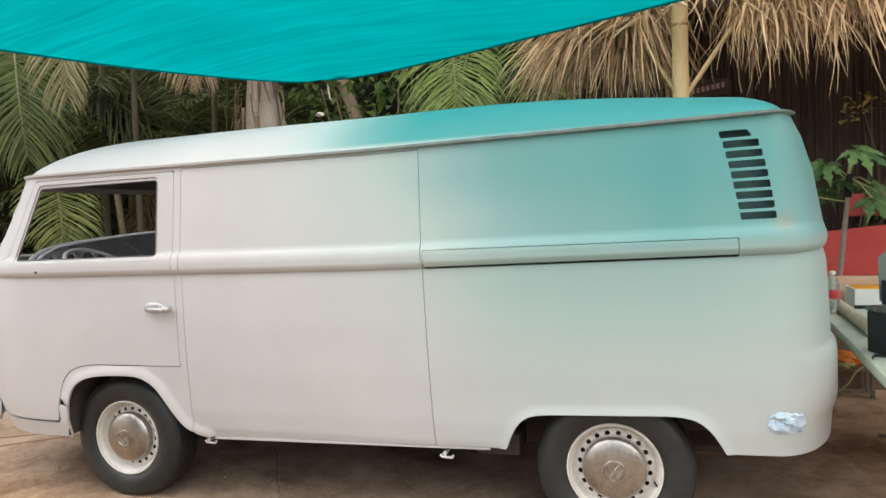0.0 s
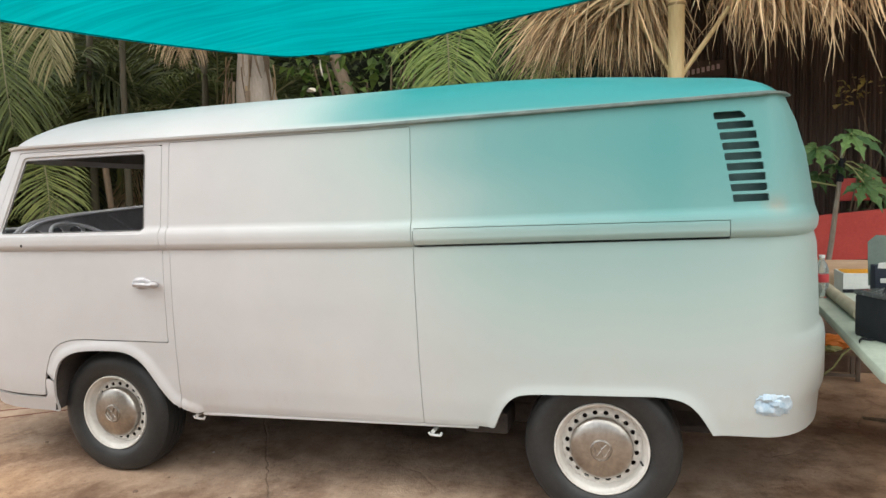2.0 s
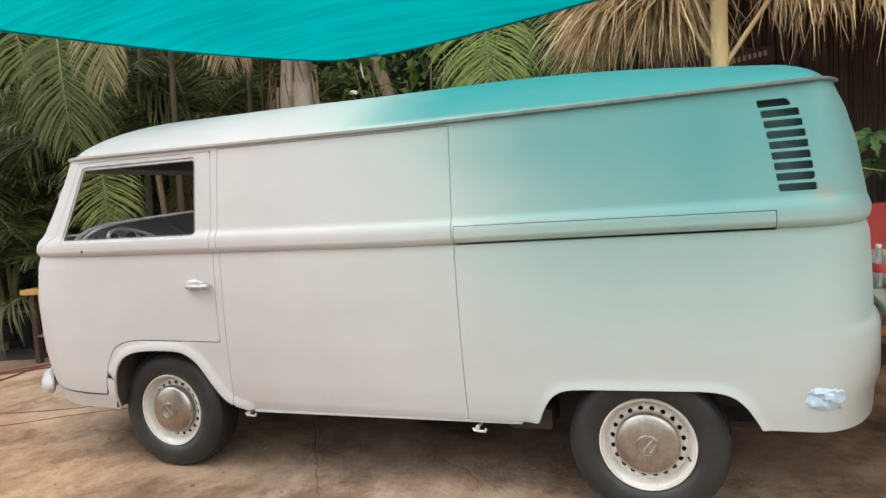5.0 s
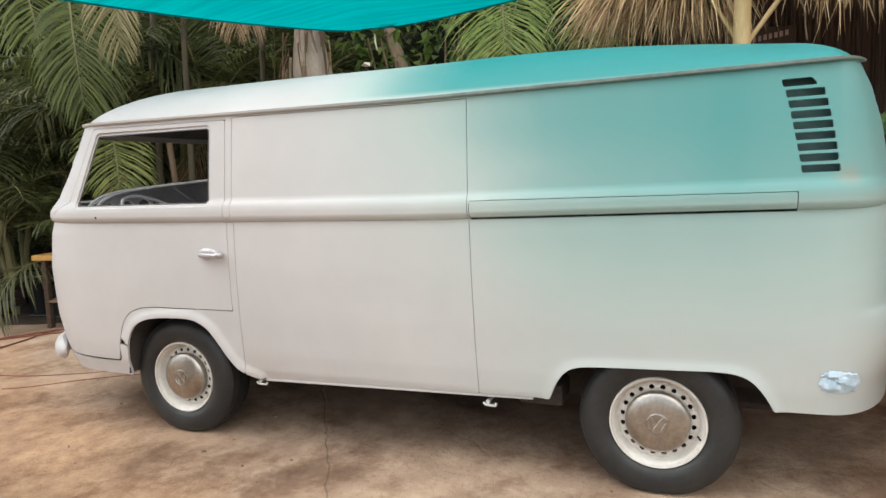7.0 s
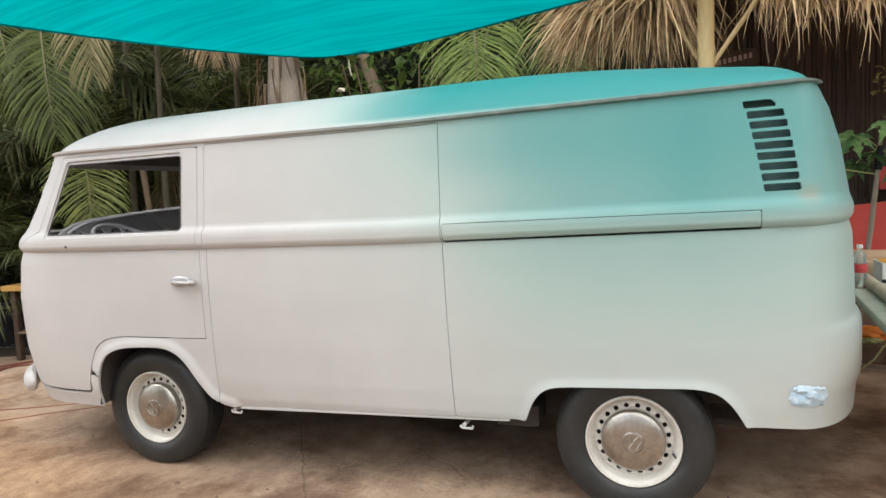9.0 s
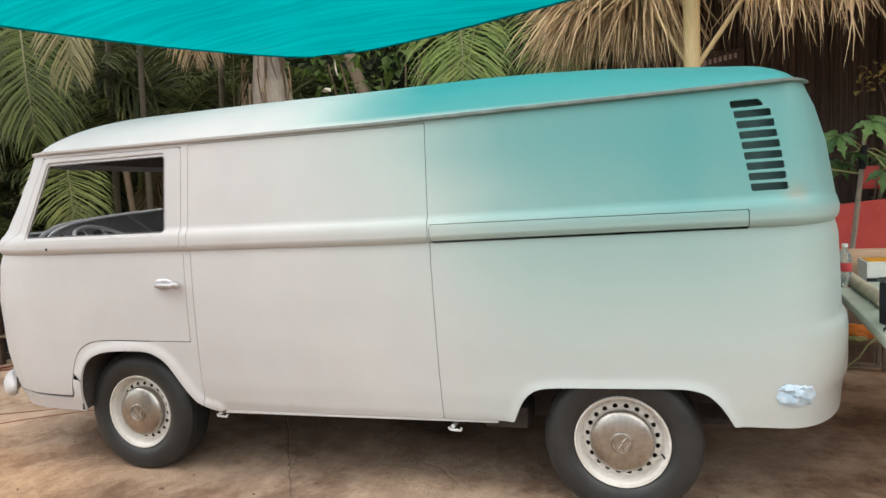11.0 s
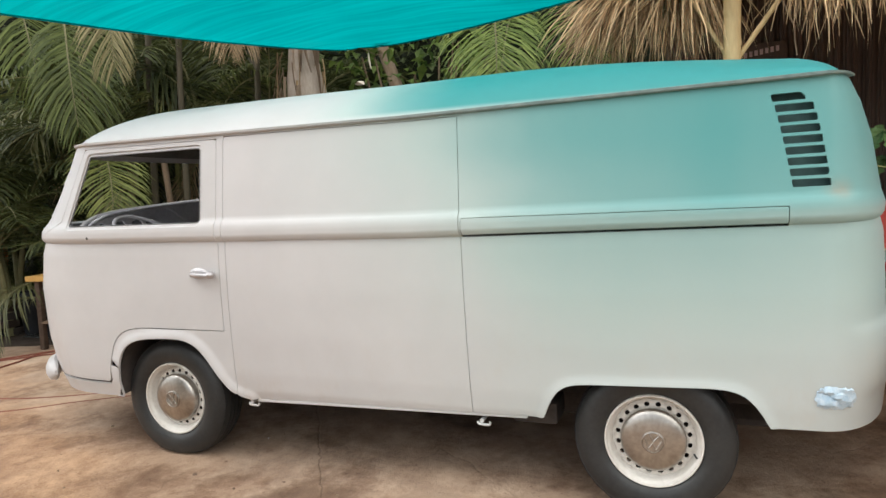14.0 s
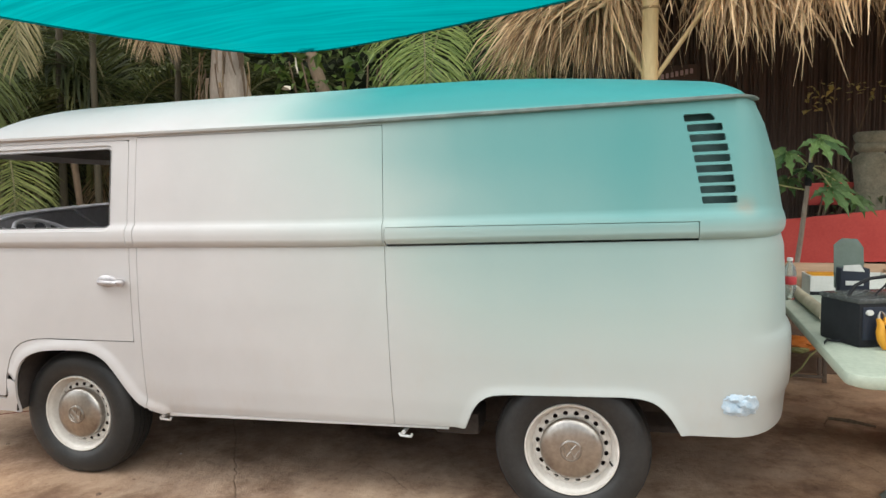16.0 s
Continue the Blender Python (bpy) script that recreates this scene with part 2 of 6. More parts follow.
ARCH_F = ARCH_F[:1] + eased(ARCH_F[1:-1]) + ARCH_F[-1:]
ARCH_R = [(1.90, 0.1), (1.972, 0.39), (1.997, 0.455), (2.025, 0.503), (2.062, 0.533), (2.115, 0.547), (2.3, 0.553), (2.5, 0.558), (2.62, 0.562), (2.69, 0.555), (2.735, 0.534), (2.775, 0.492), (2.815, 0.42), (2.9, 0.1)]
ARCH_R = ARCH_R[:1] + eased(ARCH_R[1:-1]) + ARCH_R[-1:]
OUTLINE = [(-1.3, 0.30)] + ARCH_F[1:-1] + [(0.56, 0.370), (1.9, 0.393)] + ARCH_R[1:-1] + [(3.0, 0.424), (3.12, 0.430), (3.25, 0.436), (3.6, 0.44), (3.6, 1.9), (-1.3, 1.9)]
DOOR_F = [(-0.90, 0.40), (-0.364, 0.404), (-0.350, 0.47), (-0.327, 0.545), (-0.292, 0.628), (-0.236, 0.680), (-0.155, 0.704), (-0.05, 0.709), (0.418, 0.709), (0.418, 1.636), (-0.43, 1.636), (-0.62, 1.26), (-0.90, 1.15)]
DOOR_F = DOOR_F[:1] + eased(DOOR_F[1:8]) + DOOR_F[8:]
DOOR_S = [(0.458, 0.25), (1.669, 0.25), (1.640, 1.645), (0.458, 1.645)]
RAIL = [(1.658, 1.1445), (2.868, 1.1445), (2.868, 1.213), (1.658, 1.222)]
WINDOW = [(-0.528, 1.250), (0.303, 1.254), (0.303, 1.585), (-0.382, 1.582)]
WIND_R = 0.032
SHIELD = [(0.18, 1.30), (1.54, 1.30), (1.50, 1.57), (0.22, 1.57)]


def skin_y(x, z):
    """How far the near side lies from y = 0 at x, z."""
    s, f, r = side_in(z), nose_x(z), tail_x(z)
    df = np.clip((x - f) / (X_NOSE - f), 0, 1)
    dr = np.clip((r - x) / (r - X_TAIL), 0, 1)
    g = np.where(x < X_NOSE, (1 - (1 - df) ** P_NOSE) ** (1 / P_NOSE), np.where(x > X_TAIL, (1 - (1 - dr) ** P_TAIL) ** (1 / P_TAIL), 1.0))
    flare = 0.0
    for arch, size in ((ARCH_F, 0.016), (ARCH_R, 0.010)):
        d = np.maximum(0, -poly_distance(arch, x, z))
        flare = flare + size * (np.exp(-(d / 0.034) ** 4) if size > 0.012 else np.exp(-(d / 0.022) ** 2))
    return s + (YC - s) * (1 - g) - flare


COLS = 44
STEP = 0.0125


def skin_grid(z_lo=0.28, z_hi=1.672):
    """Columns from the tail's middle along the near side to the nose's middle; rows upwards."""
    kinks = [z for z, _ in SIDE if 1.1 < z < 1.3]
    zs = sorted(set(np.round(np.concatenate([np.arange(z_lo, 1.27, STEP), np.arange(1.27, 1.625, 0.006), np.arange(1.63, z_hi, STEP), [z_hi], kinks]), 4)))
    keep = [zs[0]]
    for z in zs[1:]:
        if z - keep[-1] > 0.003:
            keep.append(z)
    zs = np.array(keep)
    xs = np.concatenate([np.arange(X_TAIL, 2.80, -0.006), np.arange(2.80, X_NOSE - 1e-6, -STEP)])
    rows = []
    for z in zs:
        s, f, r = side_in(z), nose_x(z), tail_x(z)
        a = np.linspace(0, math.pi / 2, COLS + 1)
        tail = [(X_TAIL + (r - X_TAIL) * math.cos(v) ** (2 / P_TAIL), 1) for v in a[:-1]]
        nose = [(X_NOSE + (f - X_NOSE) * math.sin(v) ** (2 / P_NOSE), 1) for v in a[1:]]
        x = np.array([p[0] for p in tail] + list(xs) + [p[0] for p in nose])
        y = skin_y(np.clip(x, f + 1e-9, r - 1e-9), np.full(x.shape, z))
        # the superellipse's own y near its ends, where x says little
        for i, v in enumerate(a[:-1]):
            y[i] = s + (YC - s) * (1 - math.sin(v) ** (2 / P_TAIL)) if v > 0 else YC
        for i, v in enumerate(a[1:]):
            k = len(tail) + len(xs) + i
            y[k] = min(y[k], YC) if v < 0.6 else s + (YC - s) * (1 - max(math.cos(v), 0.0) ** (2 / P_NOSE))
        y[-1] = YC
        rows.append(np.stack([x, y, np.full(x.shape, z)], 1))
    return np.array(rows)


GRID = skin_grid()


def settle(v):
    """The tail stands a little higher than the nose above the belt."""
    return Vector((v[0], v[1], v[2] + max(0.0, v[0] - 1.4) * 0.0165 * min(max((v[2] - 0.5) / 0.65, 0.0), 1.0)))


def skin_piece(region, mirrored=False, whole=False, thick=0.012):
    """The part of the skin where region(x, y, z) is positive, its edge laid on region = 0, as a closed plate."""
    g = GRID.copy()
    n, c, _ = g.shape
    flat = g.reshape(-1, 3)
    idx = np.arange(n * c).reshape(n, c)
    quads = np.stack([idx[:-1, :-1], idx[:-1, 1:], idx[1:, 1:], idx[1:, :-1]], -1).reshape(-1, 4)
    mid = flat[quads].mean(1)
    ok = region(mid[:, 0], mid[:, 1], mid[:, 2]) > 0
    used, gone = np.zeros(n * c, bool), np.zeros(n * c, bool)
    used[quads[ok].ravel()] = True
    gone[quads[~ok].ravel()] = True
    rim = np.where(used & gone)[0]
    p = flat[rim].copy()
    front = (p[:, 1] > 0.30) | ((p[:, 1] > 0.12) & (p[:, 0] < -0.4) & (p[:, 2] > 1.22))
    for _ in range(5):
        d = region(*p.T)
        e = 5e-4
        gx = (region(p[:, 0] + e, p[:, 1], p[:, 2]) - d) / e
        gy = (region(p[:, 0], p[:, 1] + e, p[:, 2]) - d) / e
        gz = (region(p[:, 0], p[:, 1], p[:, 2] + e) - d) / e
        gx, gy = np.where(front, 0, gx), np.where(front, gy, 0)
        k = np.clip(d, -0.02, 0.02) / np.maximum(gx * gx + gy * gy + gz * gz, 0.2)
        moved = p - 0.9 * np.stack([gx * k, gy * k, gz * k], 1)
        moved[:, 2] = np.clip(moved[:, 2], 0.28, 1.672)
        # slide along the skin
        y = skin_y(moved[:, 0], moved[:, 2])
        moved[:, 1] = np.where(front, moved[:, 1], y)
        p = moved
    flat[rim] = p
    order = -np.ones(n * c, int)
    live = np.where(used)[0]
    order[live] = np.arange(len(live))
    verts, faces = flat[live], order[quads[ok]]
    if whole or mirrored:
        other = verts * (1, -1, 1) + (0, 2 * YC, 0)
        if whole:
            faces = np.concatenate([faces, (faces + len(verts))[:, ::-1]])
            verts = np.concatenate([verts, other])
        else:
            verts, faces = other, faces[:, ::-1]
    bm = from_lists(verts, [tuple(map(int, f)) for f in faces])
    if whole:
        bmesh.ops.remove_doubles(bm, verts=bm.verts, dist=0.0008)
    bm.normal_update()
    # outward side, then thickness inwards with a rim
    aim = sum((f.normal.dot(f.calc_center_median() - Vector((1.2, YC, 0.9))) for f in bm.faces))
    if aim < 0:
        bmesh.ops.reverse_faces(bm, faces=bm.faces)
    bm.normal_update()
    for v in bm.verts:
        v.co = settle(v.co)
    bm.normal_update()
    inner = {v: bm.verts.new(v.co - v.normal * thick) for v in list(bm.verts)}
    outer = list(bm.faces)
    edges = [e for e in bm.edges if len(e.link_faces) == 1]
    loops = [(e, [l for l in e.link_loops][0]) for e in edges]
    for f in outer:
        bm.faces.new([inner[v] for v in reversed(f.verts)])
    for e, l in loops:
        a, b = l.vert, l.link_loop_next.vert
        bm.faces.new((b, a, inner[a], inner[b]))
    return bm


GAP = 0.0013
door_f, door_s, rail_d = (lambda q: (lambda x, z: poly_distance(q, x, z)))(DOOR_F), (lambda x, z: poly_distance(DOOR_S, x, z)), (lambda x, z: poly_distance(RAIL, x, z))
hull, window = (lambda x, z: poly_distance(OUTLINE, x, z)), rounded(WINDOW, WIND_R)
shield = rounded(SHIELD, 0.05)
VENTS = []
for k in range(9):
    u = k / 8
    zc = 1.5965 - u * (1.5965 - 1.2925)
    xa = 2.817 + 0.062 * u ** 0.8
    xb = 2.932 + 0.068 * u ** 0.6 if k else 2.926
    VENTS.append([(xa + 0.007, zc - 0.0105), (xb - 0.004, zc - 0.0105), (xb - 0.006 - (0.012 if k == 0 else 0), zc + 0.0065), (xa + 0.004, zc + 0.0065)])


def vent_slots(x, z):
    return np.max([poly_distance(v, x, z) + 0.005 for v in VENTS], 0)


def body_region(x, y, z):
    d = hull(x, z)
    d = np.minimum(d, -door_f(x, z) - GAP - np.clip((0.46 - z) / 0.05, 0, 1) * 0.012 - np.clip((0.74 - z) / 0.02, 0, 1) * 0.002)
    d = np.minimum(d, -door_s(x, z) - GAP)
    d = np.minimum(d, -rail_d(x, z) - GAP)
    d = np.where(x > 2.7, np.minimum(d, -vent_slots(x, z)), d)
    return np.where((x < 0) & (z > 1.2), np.minimum(np.where(y > 0.12, 1.0, d), -shield(y, z)), d)


def build_van():
    van = new("panel_van")
    tagged(van, "stripped vintage panel van, white primer with sprayed teal tail", "van")
    part("body", skin_piece(body_region, whole=True), PAINT, van, "white primed steel body fading to teal")
    for far in (False, True):
        d = part("front_door", skin_piece(lambda x, y, z: np.minimum(np.minimum(door_f(x, z) - GAP, -window(x, z)), hull(x, z)), mirrored=far), PAINT, van, "white primed cab door with an empty window")
        rings = []
        for inset, depth in ((0.000, 0.001), (0.004, 0.009), (0.018, 0.007), (0.018, 0.013), (0.0, 0.015), (-0.002, 0.008)):
            ring = []
            for k in range(len(WINDOW)):
                a, p, c = (Vector(WINDOW[(k + q) % len(WINDOW)]) for q in (-1, 0, 1))
                for w in np.linspace(0, 1, 9):
                    way = ((p - a).normalized() * (1 - w) + (c - p).normalized() * w).normalized()
                    q = p + Vector((way.y, -way.x)) * (WIND_R - inset)
                    y = float(skin_y(np.array(q.x), np.array(q.y))) + depth
                    ring.append((q.x, 2 * YC - y if far else y, q.y))
            rings.append(ring)
        n, q = len(rings[0]), len(rings)
        bm = from_lists([p for r in rings for p in r], [(j * n + i, j * n + (i + 1) % n, (j + 1) % q * n + (i + 1) % n, (j + 1) % q * n + i) for j in range(q) for i in range(n)])
        bmesh.ops.recalc_face_normals(bm, faces=bm.faces)
        part("window_frame", bm, PAINT, d, "white primed window rebate")
        part("window_seal", tube(rings[2], 0.0030, 8, closed=True), SEAL, d, "thin dark window rubber")
        if not far:
            handle(d)
        part("sliding_door" if not far else "side_panel", skin_piece(lambda x, y, z: np.minimum(door_s(x, z) - GAP, hull(x, z)), mirrored=far), PAINT, van, "white primed sliding door panel, closed")
        part("rail_cover", skin_piece(lambda x, y, z: np.minimum(rail_d(x, z) - GAP, z - 1.1525), mirrored=far, thick=0.006), PAINT, van, "teal sprayed sliding rail cover strip")
    # roof
    top = GRID[-1]
    ring = np.concatenate([top, (top[::-1] * (1, -1, 1) + (0, 2 * YC, 0))[1:-1]])
    ring[:, :2] += (np.array([1.2, YC]) - ring[:, :2]) * 0.006
    verts, faces, m, levels = [], [], len(ring), 26
    for i in range(levels):
        rho = 1 - (i / (levels - 1)) ** 1.15
        for x, y, _ in ring:
            sx = min(max(x, 0.25), 2.78)
            h = ROOF_Z + ROOF_H * (1 - rho ** 3.0) ** 0.76
            px = sx + (x - sx) * rho
            crown = float(np.mean(np.interp(px + np.linspace(-0.2, 0.2, 9), (-0.9, -0.7, -0.3, 0.31, 0.69, 1.43, 1.91, 2.31, 2.72, 2.92, 3.3), (-0.02, -0.01, 0.006, 0.030, 0.043, 0.060, 0.062, 0.046, 0.006, -0.018, -0.06))))
            verts.append((px, YC + (y - YC) * rho, h + (crown - (0.024 if px < 1.2 else 0.010) * (px - 1.2)) * (1 - rho ** 4)))
    for i in range(levels - 1):
        for k in range(m):
            j = (k + 1) % m
            faces.append((i * m + k, i * m + j, (i + 1) * m + j, (i + 1) * m + k))
    bm = from_lists([settle(v) for v in verts], faces)
    bmesh.ops.remove_doubles(bm, verts=bm.verts, dist=0.001)
    bmesh.ops.recalc_face_normals(bm, faces=bm.faces)
    lining = bm.copy()
    for vert in lining.verts:
        vert.co.z -= 0.03
        vert.co.xy = (vert.co.xy - Vector((1.2, YC))) * 0.985 + Vector((1.2, YC))
    part("headliner", lining, LINING, van, "dark bare underside of the roof", smooth=60)
    part("roof", bm, PAINT, van, "domed roof, white at the nose and teal behind", smooth=60)
    # gutter: a small channel round the roof's edge
    profile = [(-0.004, -0.017), (0.020, -0.017), (0.026, -0.013), (0.028, -0.003), (0.025, -0.002), (0.021, -0.010), (-0.004, -0.010)]
    path = []
    for i in range(m):
        a, b = ring[i - 1], ring[(i + 1) % m]
        t = Vector((b[0] - a[0], b[1] - a[1], 0)).normalized()
        nrm = Vector((t.y, -t.x, 0))
        if nrm.dot(Vector((ring[i][0] - 1.2, ring[i][1] - YC, 0))) < 0:
            nrm = -nrm
        path.append((Vector(ring[i]), nrm))
    verts, faces, q = [], [], len(profile)
    for p, nrm in path:
        reach = 1 + 0.3 * min(max((p.x - 2.95) / 0.15, 0.0), 1.0)
        thin = 1 - 0.6 * min(max((p.x - 2.97) / 0.10, 0.0), 1.0)
        verts += [p + nrm * o * reach + Vector((0, 0, -0.007 + (h + 0.007) * thin)) for o, h in profile]
    for i in range(m):
        j = (i + 1) % m
        if min(path[i][0].x, path[j][0].x) > 3.07:
            continue
        faces += [(i * q + k, i * q + (k + 1) % q, j * q + (k + 1) % q, j * q + k) for k in range(q)]
    bm = from_lists([settle(v) for v in verts], faces)
    bmesh.ops.recalc_face_normals(bm, faces=bm.faces)
    part("gutter", bm, GUTTER, van, "grey primed rain gutter round the roof edge", smooth=30)
    # thin dark tube laid in for the shadow that falls under the gutter
    line = [settle(p + nrm * 0.003 + Vector((0, 0, -0.0225))) for p, nrm in path if p.x < 2.98 and p.y < YC and p.x > -0.45]
    part("gutter_shadow_line", tube(line, 0.0026, 6), SHADOW_GREY, van, "thin dark line standing for the shadow under the gutter")
    # underbody, wheel housings
    bm = bmesh.new()
    box(bm, (-0.80, 0.14, 0.36), (-0.42, 1.58, 0.42), 0.01)
    box(bm, (0.45, 0.10, 0.375), (1.93, 1.62, 0.43), 0.01)
    box(bm, (2.82, 0.12, 0.44), (3.0, 1.60, 0.48), 0.01)
    box(bm, (-0.42, 0.50, 0.36), (0.45, 1.22, 0.42), 0.01)
    box(bm, (1.93, 0.48, 0.36), (2.82, 1.24, 0.44), 0.01)
    for y in (0.55, 1.13):
        box(bm, (-0.75, y, 0.24), (3.1, y + 0.06, 0.36), 0.008)
    for x in (0.0, 2.4):
        box(bm, (x - 0.05, 0.25, 0.27), (x + 0.05, 1.47, 0.36), 0.02)
    box(bm, (2.55, 0.55, 0.24), (3.1, 1.2, 0.40), 0.03)
    box(bm, (1.80, 0.20, 0.30), (2.0, 0.40, 0.40), 0.02)
    part("underbody", bm, DARK_METAL, van, "dark dirty underbody and frame rails")
    for x0, arch in ((0.08, ARCH_F), (2.39, ARCH_R)):
        for far in (False, True):
            verts, faces = [], []
            pts = [(x, z) for x, z in arch[1:-1]]
            for x, z in pts:
                for y in (0.035, 0.5):
                    w = 1.0 if y < 0.1 else 1.06
                    verts.append((x0 + (x - x0) * w, 2 * YC - y if far else y, z * (1.0 if y < 0.1 else 1.03) + 0.012))
            faces = [(2 * i, 2 * i + 1, 2 * i + 3, 2 * i + 2) for i in range(len(pts) - 1)]
            faces.append([2 * i + 1 for i in range(len(pts))])
            bm = from_lists(verts, faces)
            bmesh.ops.solidify(bm, geom=bm.faces[:], thickness=0.006)
            part("wheel_housing", bm, DARK_METAL, van, "dark wheel housing")
    bm = lathe([(0, -0.001), (0.006, -0.001), (0.0075, 0.002), (0, 0.002)], 16)
    y = float(skin_y(np.array(-0.39), np.array(1.175)))
    bmesh.ops.transform(bm, matrix=Matrix.Translation((-0.39, y - 0.001, 1.175)), verts=bm.verts)
    part("plugged_hole", bm, DARK_METAL, van, "small dark mirror mounting hole")
    # sill strip and jacking points
    for y in (0.048, 2 * YC - 0.07):
        bm = boxed((0.56, y, 0.355), (1.90, y + 0.020, 0.369), 0.003)
        for v in bm.verts:
            v.co.z += (v.co.x - 0.56) * 0.0172
        part("sill", bm, PAINT, van)
    for x in (0.525, 1.70):
        bm = bmesh.new()
        tube([(x - 0.02, 0.055, 0.345), (x - 0.012, 0.05, 0.338), (x + 0.015, 0.05, 0.336), (x + 0.032, 0.055, 0.334), (x + 0.036, 0.058, 0.346)], 0.006, 8, bm)
        tube([(x + 0.0, 0.048, 0.352), (x + 0.0, 0.12, 0.352)], 0.009, 10, bm)
        part("jacking_point", bm, PAINT, van, "small white painted jacking bracket")
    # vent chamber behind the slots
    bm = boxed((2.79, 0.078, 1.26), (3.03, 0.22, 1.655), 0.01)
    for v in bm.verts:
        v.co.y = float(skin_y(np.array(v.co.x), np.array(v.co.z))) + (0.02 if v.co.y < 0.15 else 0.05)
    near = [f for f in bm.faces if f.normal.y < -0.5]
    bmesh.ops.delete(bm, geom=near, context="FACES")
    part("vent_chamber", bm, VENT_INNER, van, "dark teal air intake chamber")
    interior(van)
    bumper(van)
    for x, y, far in ((0, 0.0, False), (2.4, -0.02, False), (0, 0.0, True), (2.4, -0.02, True)):
        wheel(van, x, y, far)
    # masking paper taped on the rear flank
    bm = bmesh.new()
    rng = random.Random(4)
    nx, nz = 14, 9
    vs = [[None] * (nz + 1) for _ in range(nx + 1)]
    for i in range(nx + 1):
        for j in range(nz + 1):
            u, v = i / nx * 2 - 1, j / nz * 2 - 1
            k = 1 / max(1, (abs(u) ** 3 + abs(v) ** 3) ** (1 / 3))
            x, z = 3.022 + 0.066 * u * k + 0.004 * rng.uniform(-1, 1), 0.552 + 0.041 * v * k + 0.004 * rng.uniform(-1, 1)
            edge = max(abs(u), abs(v))
            lift = 0.003 + (0.010 + 0.005 * math.sin(5.5 * v + 2.5 * u + 1.5 * math.sin(3 * u)) + rng.uniform(-0.003, 0.003)) * (1 - edge ** 4)
            vs[i][j] = bm.verts.new((x, float(skin_y(np.array(x), np.array(z))) - lift, z))
    for i in range(nx):
        for j in range(nz):
            bm.faces.new((vs[i][j], vs[i + 1][j], vs[i + 1][j + 1], vs[i][j + 1]))
    bmesh.ops.recalc_face_normals(bm, faces=bm.faces)
    part("masking_paper", bm, PAPER, van, "crumpled pale blue masking paper taped on", smooth=25)
    return van


def handle(door):
    bm = bmesh.new()
    # scooped plate, lever and push button
    bmesh.ops.create_uvsphere(bm, u_segments=24, v_segments=12, radius=1, matrix=Matrix.Translation((0.295, 0.010, 0.992)) @ Matrix.Diagonal((0.055, 0.014, 0.028, 1)))
    p = part("handle", bm, HANDLE, door, "silvery door handle, partly oversprayed")
    bm = bmesh.new()
    tube([(0.26, -0.006, 0.99), (0.29, -0.034, 0.99), (0.34, -0.04, 0.988), (0.385, -0.036, 0.986)], [0.008, 0.012, 0.013, 0.012], 12, bm)
    part("lever", bm, HANDLE, p)
    bm = bmesh.new()
    bmesh.ops.create_uvsphere(bm, u_segments=16, v_segments=10, radius=1, matrix=Matrix.Translation((0.382, -0.02, 0.988)) @ Matrix.Diagonal((0.026, 0.024, 0.019, 1)))
    part("push_button", bm, HANDLE, p)


